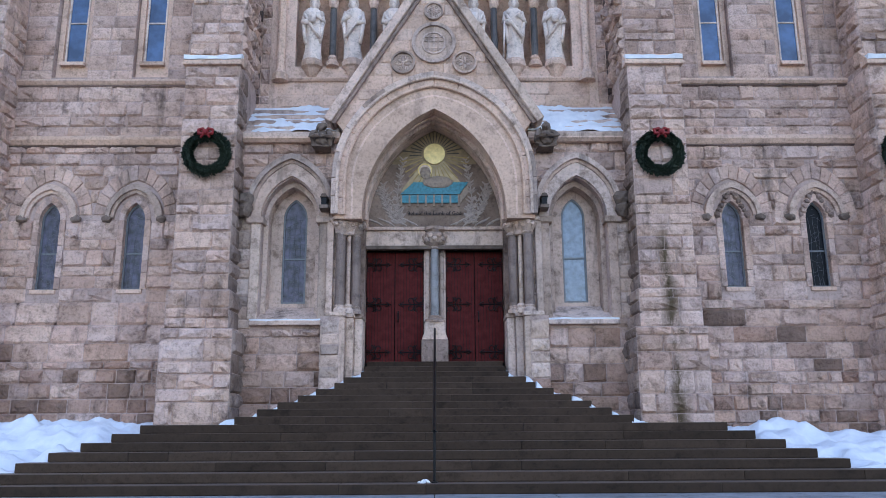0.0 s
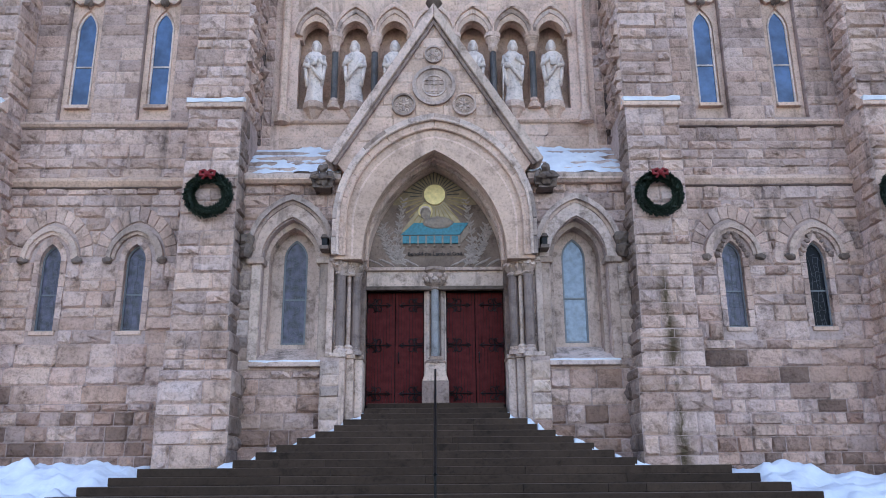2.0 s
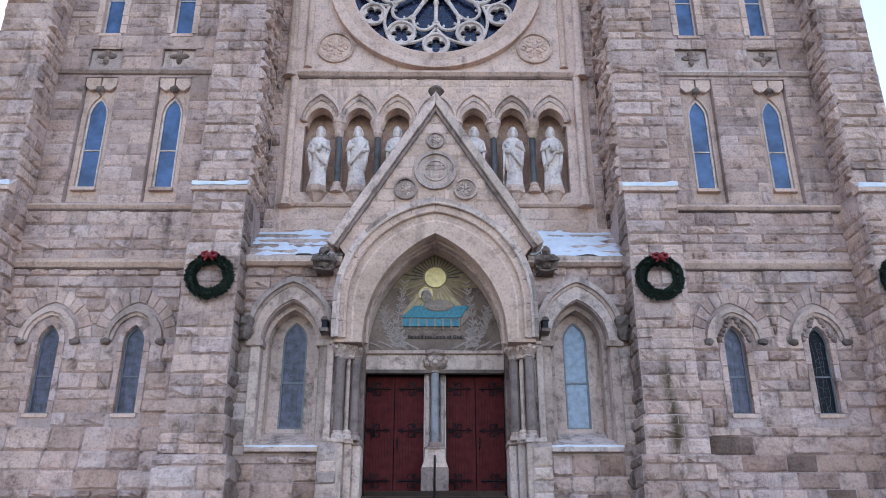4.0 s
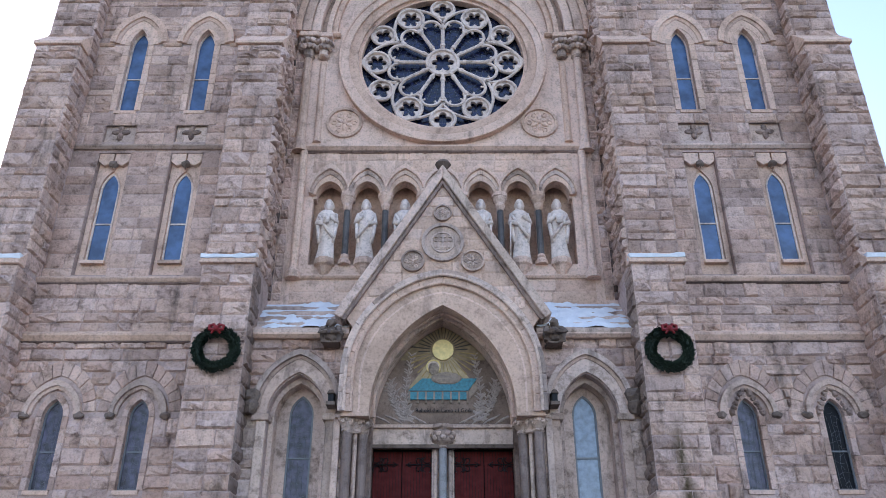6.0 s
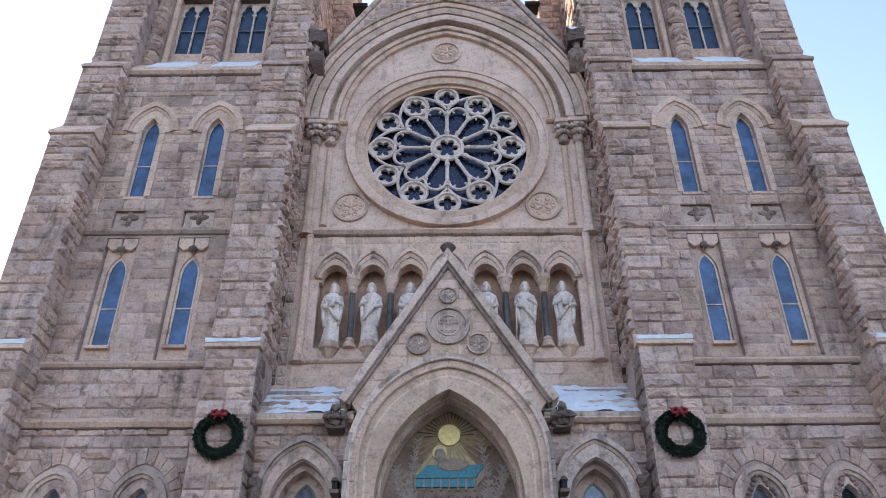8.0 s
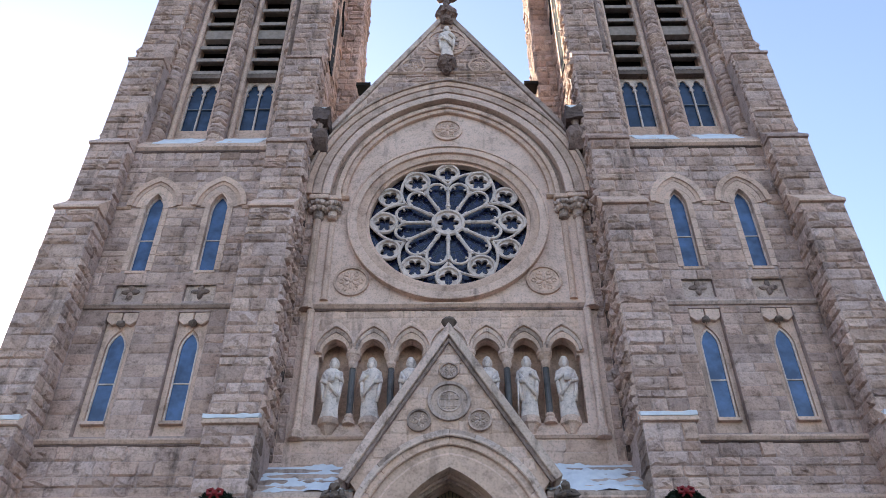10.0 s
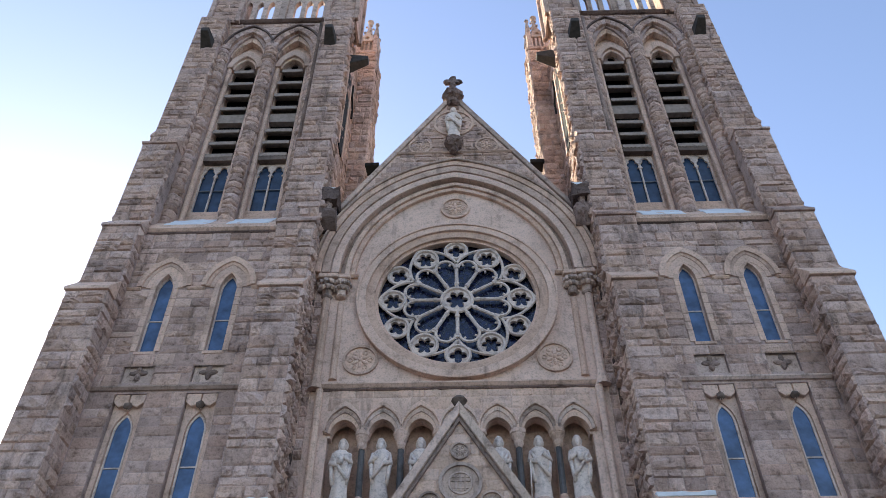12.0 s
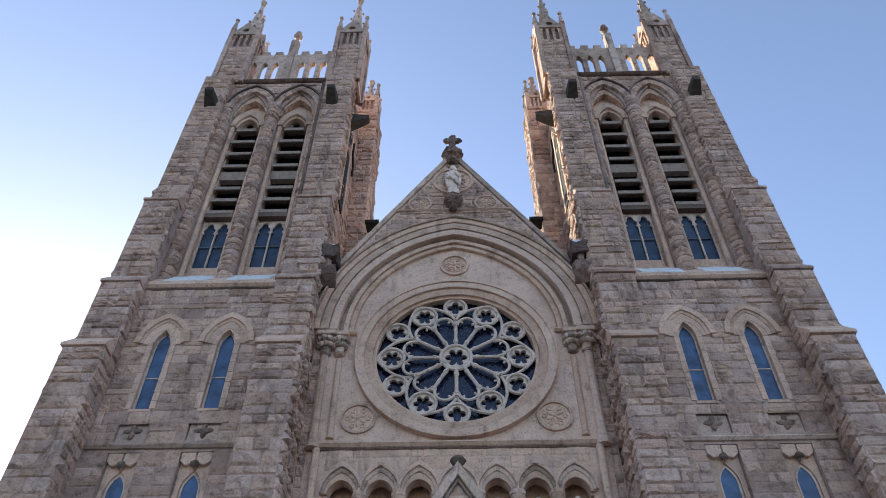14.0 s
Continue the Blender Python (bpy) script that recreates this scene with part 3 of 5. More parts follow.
        lancet_window("window_%d" % (num + 5 + k), cx, 0.62, 17.29, 20.1, 20.83, UP + 0.2, GLASS, "tall pointed window with glass coloured like reflected blue sky")
        surround(wall, cx, 0.62, 17.29, 20.1, 20.83, UP, 0.2)
        hood("hood_mould", cx, 1.0, 20.19, 21.6, UP, 0.2, 0.14, wall, DRESSED, False)
        part("hood_face", slabbed(hoop(cx, 0.5, 0.72, 0.68, 1.08, 20.15), UP - 0.05, UP + 0.02), DRESSED, wall)
    for a, b in ((6.7, TX[0] - 0.86), (TX[0] + 0.86, TX[1] - 0.86), (TX[1] + 0.86, 12.1)):
        p0, p1 = xr(a, b)
        string_course(wall, p0, p1, 20.14, UP, 0.16, 0.1)
    # belfry stage: two deep reveals with glazing below and louvres above
    wall = tagged(new("wall_tower_%s_belfry" % side), "limestone belfry wall with two deep pointed openings", "wall", kind="structure")
    BX = (8.2, 10.67)
    deep = [lancet(X(x), 1.8, 24.2, 36.6, 38.9) for x in BX]
    part("wall_core", slabbed([(x0, 23.3), (x1, 23.3), (x1, 40.1), (x0, 40.1)], BELFRY, BELFRY + 0.5, deep), MORTAR, wall)
    inner = [lancet(X(x), 1.25, 25.6, 35.7, 37.3) for x in BX]
    part("wall_back", slabbed([(x0, 23.3), (x1, 23.3), (x1, 40.1), (x0, 40.1)], BELFRY + 0.502, BELFRY + 0.8, inner), DRESSED, wall)
    # black sheet behind the louvres stands in for the unlit inside
    part_box("black_back_sheet", 6.8, 12.0, BELFRY + 2.2, BELFRY + 2.3, 23.4, 40.8, DARK, wall)
    masonry(wall, x0, x1, 23.9, 36.4, BELFRY, [lancet(X(x), 2.0, 23.5, 36.6, 39.3) for x in BX], seed=17 + num, tall=(0.35, 0.55), long=(0.5, 1.1), depth=0.05)
    masonry(wall, x0, x1, 36.4, 39.95, BELFRY, [lancet(X(x), 2.3, 35.0, 37.4, 39.8) for x in BX], seed=18 + num)
    bm = bmesh.new()
    prof = [(UP - 0.08, 23.2), (UP - 0.08, 23.4), (BELFRY + 0.6, 25.3), (BELFRY + 0.6, 23.2)]
    e = [[bm.verts.new((xx, yy, zz)) for yy, zz in prof] for xx in (x0, x1)]
    for i in range(4):
        bm.faces.new((e[0][i], e[0][(i + 1) % 4], e[1][(i + 1) % 4], e[1][i]))
    bm.faces.new(e[0]), bm.faces.new(e[1])
    part("sloping_sill", bm, DRESSED, wall)
    string_course(wall, x0, x1, 40.08, BELFRY, 0.18, 0.26, ROCK_SOOT_SHADE)
    for cx in (X(BX[0] - 1.24), (X(BX[0]) + X(BX[1])) / 2, X(BX[1] + 1.24)):
        drums = bmesh.new()
        rnd = random.Random(int(cx * 31))
        z = 23.9
        while z < 37.4:   # rough drums of uneven height
            h = rnd.uniform(0.26, 0.42)
            r = rnd.uniform(0.29, 0.36)
            lathe(drums, cx + rnd.uniform(-0.02, 0.02), BELFRY - 0.02, [(r - 0.06, z), (r, z + 0.07), (r + 0.02, z + h * 0.5), (r, z + h - 0.07), (r - 0.06, z + h)], 10, rnd.uniform(0, 0.6))
            z += h
        part("pier_shaft", roughened(drums, 0.07, 5), ROCK, wall)
    for k, x in enumerate(BX):
        cx = X(x)
        voussoirs(wall, cx, 0.93, 1.62, 1.3, 2.05, 37.3, BELFRY - 0.14, 0.5, ROCK, 16)
        hood("hood_mould", cx, 1.36, 37.35, 39.52, BELFRY, 0.09, 0.26, wall, ROCK_SOOT_SHADE, False)
        voussoirs(wall, cx, 0.8, 1.5, 1.0, 1.95, 36.9, BELFRY + 0.16, 0.33, DRESSED, 12)
        part("reveal_arch", slabbed(hoop(cx, 0.6, 1.0, 0.9, 1.5, 36.0), BELFRY + 0.1, BELFRY + 0.5), DRESSED, wall, bevel=0.03)
        part("reveal_arch", slabbed(hoop(cx, 0.52, 0.8, 0.64, 1.02, 36.0), BELFRY + 0.24, BELFRY + 0.56), DRESSED, wall, bevel=0.02)
        for q in (-1, 1):
            part("angle_shaft", turned(cx + q * 0.78, BELFRY + 0.3, [(0.13, 24.6), (0.13, 36.1)], 8), DRESSED, wall)
        win = tagged(new("window_%d" % (num + 7 + k)), "belfry opening with twin blue lights below and grey louvres above", "window", kind="structure")
        yg = BELFRY + 0.55
        part("pane", slabbed([(cx - 0.62, 25.6), (cx + 0.62, 25.6), (cx + 0.62, 28.65), (cx - 0.62, 28.65)], yg + 0.1, yg + 0.12), GLASS_BELFRY, win)
        part("window_frame", slabbed([(cx - 0.64, 25.55), (cx + 0.64, 25.55), (cx + 0.64, 28.75), (cx - 0.64, 28.75)], yg, yg + 0.08,
             [foiled_light(cx + q * 0.305, 0.54, 25.62, 28.0) for q in (-1, 1)]), TRACERY, win)
        for q in (-1, 1):
            part("glazing_bar", boxed(cx + q * 0.305 - 0.25, cx + q * 0.305 + 0.25, yg + 0.03, yg + 0.07, 27.0, 27.05), LEAD, win)
        for za, zb, nn in ((28.95, 31.6, 3), (32.5, 36.7, 4)):
            for i in range(nn):
                z = za + (zb - za) * i / nn
                half = 0.62 if z < 35.5 else 0.5
                bm = bmesh.new()
                slat = [(yg - 0.28, z + 0.06), (yg + 0.35, z + 0.5), (yg + 0.35, z + 0.62), (yg - 0.28, z + 0.22)]
                e = [[bm.verts.new((xx, yy, zz)) for yy, zz in slat] for xx in (cx - half, cx + half)]
                for i2 in range(4):
                    bm.faces.new((e[0][i2], e[0][(i2 + 1) % 4], e[1][(i2 + 1) % 4], e[1][i2]))
                bm.faces.new(e[0]), bm.faces.new(e[1])
                teeth = [(cx - half + 2 * half * j / 28, z + 0.03 - 0.035 * abs(math.sin(j * math.pi / 4))) for j in range(29)]
                slab(bm, teeth + [(cx + half, z + 0.22), (cx - half, z + 0.22)], yg - 0.32, yg - 0.27)
                part("louvre", bm, SLAT, win)
        part("head_panel", slabbed([(cx - 0.56, 36.05), (cx + 0.56, 36.05)] + arc(cx, 0.56, 36.06, 1.0, 8), yg - 0.02, yg + 0.06, [ngon(cx, 36.5, 0.2, 14)]), MARBLE_RED, win)
        part("transom", boxed(cx - 0.64, cx + 0.64, yg - 0.3, yg + 0.2, 28.7, 29.0), GREY_STONE, win)
        part("transom", boxed(cx - 0.64, cx + 0.64, yg - 0.1, yg + 0.2, 31.75, 32.4), SLAT, win)
        snow = bmesh.new()
        box(snow, cx - 0.85, cx + 0.85, UP + 0.02, BELFRY + 0.1, -0.06, 0.08)
        bmesh.ops.subdivide_edges(snow, edges=snow.edges, cuts=7, use_grid_fill=True)
        for v in snow.verts:
            v.co.z += 23.46 + (v.co.y - UP) * 1.28
        tagged(part("snow_patch", roughened(snow, 0.06, 4), SNOW, None, "thin snow lying on a belfry sill"), category="snow")
    # body of the tower behind
    body = tagged(new("wall_tower_%s_sides" % side), "limestone side walls and back of the tower", "wall", kind="structure")
    part_box("wall_core", 5.6, 6.55, 22.55, 28.0, -0.3, 41.0, ROCK, body)
    part_box("wall_core", 12.25, 13.2, 22.55, 28.0, -0.3, 41.0, ROCK, body)
    part_box("wall_core", 6.56, 12.24, 27.0, 28.0, -0.3, 41.0, ROCK, body)
    part_box("tower_roof", 6.56, 12.24, 23.3, 27.0, 40.2, 40.5, ROOF, body)
    masonry(body, 22.6, 27.9, 24.0, 40.7, X(5.6), face="right" if s < 0 else "left", seed=19 + num, tall=(0.35, 0.6), long=(0.6, 1.3), depth=0.06)
    # narrow opening on the inner side: a black slab paints its shade
    z0, z1 = 31.0, 37.5
    part_box("side_opening_shade", 5.5, 5.63, 23.6, 24.5, z0, z1, DARK, body)
    part_box("side_opening_frame", 5.46, 5.62, 23.35, 23.6, z0, z1 + 0.4, DRESSED, body)
    part_box("side_opening_frame", 5.46, 5.62, 24.5, 24.75, z0, z1 + 0.4, DRESSED, body)
    # buttresses
    stages = [  # bottom, top, front of each stage
        (-0.3, 3.6, 19.9), (3.6, 4.6, 20.02), (4.6, 11.0, 20.2), (11.0, 19.2, 20.4), (19.2, 22.9, 20.9), (22.9, 28.4, 21.3), (28.4, 39.9, 21.8)]
    for which, a, b in (("inner", 5.35, 6.8), ("outer", 12.05, 13.5)):
        but = tagged(new("buttress_%s_%s" % (side, which)), "stepped rock-faced limestone buttress with weathered caps", "buttress", "tower buttresses", "structure")
        for k, (z0, z1, y) in enumerate(stages):
            g = (0.28, 0.12, 0.02, 0, 0, 0, 0)[k]
            p0, p1 = xr(a - g, b + 0.3 * g)
            part("buttress_core", boxed(p0, p1, y, 22.6, z0, z1 - 0.0), MORTAR, but)
            top = z1 - (0.15 if k in (2, 3, 4, 5) else 0.02)
            masonry(but, p0, p1, max(z0, 0.45) + (0.25 if k in (3, 4, 5) else 0), top, y, seed=31 + k + num, depth=0.055, tall=(0.24, 0.58), long=(0.35, 1.1), mat=ROCK, gap=0.02 if k < 1 else 0.014)
            inner_x = X(a - g)
            facing = "right" if s < 0 else "left"
            # lower inner sides: stains plus side shade, both in the darker stone colour
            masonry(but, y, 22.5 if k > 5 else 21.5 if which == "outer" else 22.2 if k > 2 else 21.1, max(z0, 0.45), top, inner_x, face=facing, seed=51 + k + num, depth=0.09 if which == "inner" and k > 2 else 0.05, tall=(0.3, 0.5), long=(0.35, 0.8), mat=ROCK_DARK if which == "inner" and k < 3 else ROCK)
            if k in (2, 3, 4, 5):
                nxt = stages[k + 1][2]
                bm = bmesh.new()
                lip = 0.12 if k < 4 else 0.09
                prof = [(y - lip, z1 - 0.12), (y - lip, z1), (nxt + 0.05, z1 + (nxt - y) * 1.3 + 0.12), (nxt + 0.05, z1 - 0.12)]
                e = [[bm.verts.new((xx, yy, zz)) for yy, zz in prof] for xx in (p0 - lip * 0.6, p1 + lip * 0.6)]
                for i in range(4):
                    bm.faces.new((e[0][i], e[0][(i + 1) % 4], e[1][(i + 1) % 4], e[1][i]))
                bm.faces.new(e[0]), bm.faces.new(e[1])
                part("weathering", bm, DRESSED if k < 4 else ROCK, but, bevel=0.02)
            if k == 2:
                snow = bmesh.new()
                box(snow, p0 - 0.06, p1 + 0.06, y - 0.14, y + 0.2, z1 + 0.02, z1 + 0.14)
                bmesh.ops.subdivide_edges(snow, edges=snow.edges, cuts=6, use_grid_fill=True)
                tagged(part("snow_patch", roughened(snow, 0.05, 5), SNOW, None, "ridge of snow on a buttress ledge"), category="snow")
        # turret and pinnacle over the buttress
        cx, cy = X((a + b) / 2 - (0.1 if which == "inner" else 0.3)), 23.0
        pinnacle("pinnacle", cx, cy, 39.9, 45.6, 51.9, 0.8)
    for a in (4.6, 12.9):   # rear corner turrets
        p0, p1 = xr(a, a + 1.3)
        part("rear_buttress", boxed(p0, p1, 26.4, 28.4, 20.0, 43.6), ROCK, body, bevel=0.05)
        masonry(body, 26.45, 28.3, 28.0, 43.4, X(a), face="right" if s < 0 else "left", seed=23 + num, tall=(0.35, 0.6), depth=0.06)
        masonry(body, p0, p1, 28.0, 43.4, 26.4, seed=24 + num, tall=(0.35, 0.6), depth=0.06)
        pinnacle("pinnacle", X(a + 0.75), 27.3, 43.0, 45.2, 48.6, 0.55)
    # buttress on the outer flank
    flank = tagged(new("buttress_%s_flank" % side), "stepped limestone buttress on the outer flank of a tower", "buttress", "tower buttresses", "structure")
    steps = [(-0.3, 11.5, 15.1), (11.5, 20.7, 14.5), (20.7, 24.6, 14.05), (24.6, 30.0, 13.85), (30.0, 37.5, 13.68), (37.5, 38.0, 13.3)]
    for k, (z0, z1, xo) in enumerate(steps[:-1]):
        p0, p1 = xr(13.2, xo)
        nxt = steps[k + 1][2]
        part("buttress_core", boxed(p0, p1, 22.2, 23.7, z0, z1), ROCK, flank)
        masonry(flank, p0, p1, max(z0, 0.5), z1 - 0.1, 22.2, seed=71 + k + num, depth=0.06)
        rim = [(X(xo + 0.015), z1 - 0.1), (X(xo + 0.015), z1 + 0.02), (X(nxt), z1 + 1.9 * (xo - nxt)), (X(nxt), z1 - 0.1)]
        part("weathering", slabbed(rim, 22.1, 23.72), ROCK, flank, bevel=0.02)
    # water spouts near the top
    for x, y0, dx, dy in ((6.25, 22.0, 0, -1), (12.6, 22.0, 0, -1), (5.5, 23.5, -1, 0), (13.4, 23.5, 1, 0)):
        bm = boxed(-0.36, 0.36, -1.0, 0.2, -0.75, 0.2)
        for v in bm.verts:
            if v.co.y < -0.9:
                v.co.x *= 0.55
                v.co.z = v.co.z * 0.3 + 0.16
        ang = 0 if dy else (math.pi / 2 if s * dx > 0 else -math.pi / 2)
        bm.transform(pose(X(x), y0, 37.2 if dy else 37.8) @ Matrix.Rotation(ang, 4, "Z"))
        tagged(part("water_spout", bm, SPOUT, None, "dark stone water spout jutting from a tower", bevel=0.03), category="water spout", group="water spouts")
    # nook rolls beside the belfry, downpipe and gutter on the inner side
    for x in (5.5, 6.95):
        part("nook_roll", roughened(turned(X(x), 22.12, [(0.13, 28.6 + 0.6 * k) for k in range(19)], 8), 0.03, 5), ROCK_DARK, body)
    part("downpipe", tube(bmesh.new(), [(X(5.44), 24.9, 37.6), (X(5.44), 24.9, 36.6), (X(5.42), 25.3, 36.0), (X(5.42), 25.3, 35.2)], 0.06, 7), DARK, body)
    part_box("gutter", 3.9, 4.62, 26.3, 27.0, 32.5, 32.72, DARK, body)
    parapet(s, side)


def pinnacle(name, cx, cy, z0, z1, z2, r):
    pin = tagged(new(name), "pale carved stone pinnacle with small corner spires", "pinnacle", "tower pinnacles", "structure")
    core = r - 0.12
    tallness = 1.0 if z1 - z0 > 3 else 0.7
    masonry(pin, cx - r + 0.13, cx + r - 0.13, z0, z1 - 1.65 * tallness, cy - r, seed=int(cx * 10), tall=(0.3, 0.45), long=(0.4, 0.8), depth=0.04)
    part("core", boxed(cx - core, cx + core, cy - core, cy + core, z0, z1 + 0.3), ROCK_DARK, pin)
    for turn in (0, 90, -90, 180):
        slits = [lancet(k * r * 0.46, r * 0.26, z1 - 1.5 * tallness, z1 - 0.35, z1 + 0.0) for k in (-1, 0, 1)]
        bm = slabbed([(-r, z0), (r, z0), (r, z1), (-r, z1)], -r, -r + 0.119, slits)
        bm.transform(pose(cx, cy, 0, 0, 0, turn))
        part("pierced_face", bm, ROCK, pin)
        bm = slabbed([(-r * 1.05, z1 - 0.1), (r * 1.05, z1 - 0.1), (0, z1 + r * 1.9)], -r - 0.08, -r + 0.25, [ngon(0, z1 + r * 0.5, r * 0.25, 12)])
        bm.transform(pose(cx, cy, 0, 0, 0, turn))
        part("gablet", bm, DRESSED_LOW, pin, bevel=0.02)
    spire = turned(cx, cy, [(r * 0.8, z1 + 0.2), (r * 0.36, z1 + (z2 - z1) * 0.55), (0.08, z2 - 0.7), (0.16, z2 - 0.62), (0.07, z2 - 0.5), (0.22, z2 - 0.25), (0.16, z2 - 0.15), (0.03, z2)], 8, math.pi / 8)
    part("spire", spire, DRESSED_LOW, pin)
    for k in range(8):
        for f in (0.25, 0.45, 0.65):
            a = math.pi / 8 + k * math.pi / 4
            rr = r * 0.8 * (1 - f * 0.88) + 0.03
            bm = bmesh.new()
            bmesh.ops.create_icosphere(bm, subdivisions=1, radius=0.09, matrix=Matrix.Translation((cx + rr * math.cos(a), cy + rr * math.sin(a), z1 + 0.2 + (z2 - z1) * f)))
            if k % 2 == 0:
                part("crocket", bm, DRESSED_LOW, pin)
            else:
                bm.free()
    for qx in (-1, 1):
        for qy in (-1, 1):
            x, y = cx + qx * r, cy + qy * r
            part("corner_pilaster", boxed(x - 0.13, x + 0.13, y - 0.13, y + 0.13, z0, z1 + 0.5), ROCK, pin, bevel=0.03)
            part("corner_spire", turned(x, y, [(0.19, z1 + 0.45), (0.19, z1 + 0.6), (0.06, z1 + 1.7), (0.14, z1 + 1.8), (0.13, z1 + 1.92), (0.03, z1 + 2.1)], 6), DRESSED_LOW, pin)


def parapet(s, side):
    par = tagged(new("parapet_%s" % side), "pierced limestone parapet with small battlements", "parapet", "tower parapets", "structure")
    x0, x1 = sorted((s * 6.7, s * 12.1))
    mid = (x0 + x1) / 2
    holes = []
    for c in (mid - 1.4, mid + 1.4):
        holes += [lancet(c + k * 0.64, 0.38, 40.6, 42.2, 42.7) for k in (-1, 0, 1)]
    part("rear_wall", boxed(x0, x1, 27.4, 27.7, 40.5, 42.0), DRESSED_LOW, par)
    for y in (22.55,):
        part("pierced_wall", slabbed([(x0, 40.1), (x1, 40.1), (x1, 43.55), (x0, 43.55)], y, y + 0.3, holes), DRESSED_LOW, par)
        for i in range(7):
            x = x0 + (x1 - x0) * (i + 0.5) / 7
            part("merlon", boxed(x - 0.22, x + 0.22, y, y + 0.3, 43.55, 43.95), DRESSED_LOW, par, bevel=0.02)
    part("middle_pier", boxed(mid - 0.2, mid + 0.2, 22.4, 22.9, 40.1, 45.2), DRESSED_LOW, par, bevel=0.03)
    part("finial", turned(mid, 22.75, [(0.26, 45.2), (0.12, 45.7), (0.10, 46.0), (0.28, 46.2), (0.12, 46.4), (0.2, 46.6), (0.03, 46.9)], 8), DRESSED_LOW, par)


for s, side in ((-1, "left"), (1, "right")):
    tower(s, side)

# ---- middle of the front: arcade, rose window, gable ----
MID = 22.2
front = tagged(new("wall_middle"), "dressed limestone wall between the towers with rose window", "wall", kind="structure")
ROSE = (0.0, 19.96)
niches = [1.23 * (k - 3) for k in range(7)]
niche_out = [[(x - 0.52, 11.83), (x + 0.52, 11.83), (x + 0.52, 14.2), (x + 0.42, 14.2)] + arc(x, 0.42, 14.3, 0.52) + [(x - 0.42, 14.2), (x - 0.52, 14.2)] for x in niches]
gable_line = [(-5.6, -0.3), (5.6, -0.3), (5.6, 23.2), (0, 32.3), (-5.6, 23.2)]
doorway = [(-1.97, 2.7), (1.97, 2.7), (1.97, 6.3), (-1.97, 6.3)]
part("wall_core", slabbed(gable_line, MID, MID + 0.35, niche_out + [ngon(*ROSE, 3.0, 48), doorway]), DRESSED, front)
part("wall_back", slabbed(gable_line, MID + 0.62, MID + 1.3), DRESSED, front)
part("niche_floor", boxed(-4.6, 4.6, MID + 0.352, MID + 0.618, 11.4, 11.82), DRESSED, front)
masonry(front, -5.6, 5.6, 22.5, 32.2, MID, [[(x, z) for x, z in arc(0, 5.4, 21.05, 6.1)]] , seed=91, depth=0.04,
        inside=lambda z: (-5.5 * min(1, (32.1 - z) / 9.0), 5.5 * min(1, (32.1 - z) / 9.0)), tall=(0.26, 0.38), long=(0.5, 1.0))
for q in (-1, 1):
    masonry(front, *sorted((q * 4.95, q * 5.22)), 10.6, 22.3, MID, seed=92 + q, depth=0.04, long=(0.2, 0.3))
    # darker stones along the outer edge, fewer towards the top
    masonry(front, *sorted((q * 5.23, q * 5.5)), 10.6, 23.2, MID, seed=97 + q, depth=0.12, mat=ROCK_SOOT_SHADE, other=ROCK, fade=(4.0, 30.0), long=(0.2, 0.3), tall=(0.18, 0.4))
masonry(front, -4.3, 4.3, 15.2, 16.05, MID, [arc(x, 0.68, 14.4, 1.0) for x in niches], seed=95, depth=0.02, mat=DRESSED)
masonry(front, -4.7, 4.7, 10.5, 11.3, MID, seed=96, depth=0.02, mat=DRESSED, tall=(0.35, 0.45), long=(0.8, 1.4))
string_course(front, -5.0, 5.0, 16.15, MID, 0.24, 0.2)
# narrow dark band for the shadow line under the arcade's top course
string_course(front, -4.9, 4.9, 16.0, MID, 0.1, 0.1, ROCK_SOOT_SHADE)
string_course(front, -4.7, 4.7, 11.4, MID, 0.16, 0.12)
# niche arches, shafts and capitals
for k, x in enumerate(niches):
    part("niche_arch", slabbed(hoop(x, 0.42, 0.5, 0.6, 0.8, 14.3), MID - 0.12, MID + 0.02), DRESSED, front, bevel=0.015)
    part("hood_mould", slabbed(hoop(x, 0.5, 0.72, 0.6, 0.9, 14.32), MID - 0.16, MID + 0.02), DRESSED_LOW, front, bevel=0.015)
    part("hood_mould", slabbed(hoop(x, 0.6, 0.9, 0.66, 1.1, 14.32), MID - 0.24, MID + 0.02), DRESSED, front, bevel=0.02)
for k in range(6):
    x = (niches[k] + niches[k + 1]) / 2
    part("shaft", turned(x, MID - 0.03, [(0.105, 12.15), (0.10, 13.75)], 10), MARBLE_GREY, front)
    part("shaft_base", turned(x, MID - 0.03, [(0.2, 11.8), (0.2, 11.92), (0.13, 12.0), (0.15, 12.06), (0.1, 12.16)], 10), DRESSED, front)
    cap = turned(x, MID - 0.06, [(0.10, 13.72), (0.15, 13.85), (0.14, 13.95), (0.22, 14.12), (0.22, 14.16), (0.25, 14.2), (0.25, 14.32)], 10)
    part("capital", roughened(cap, 0.03, 14), DRESSED, front)


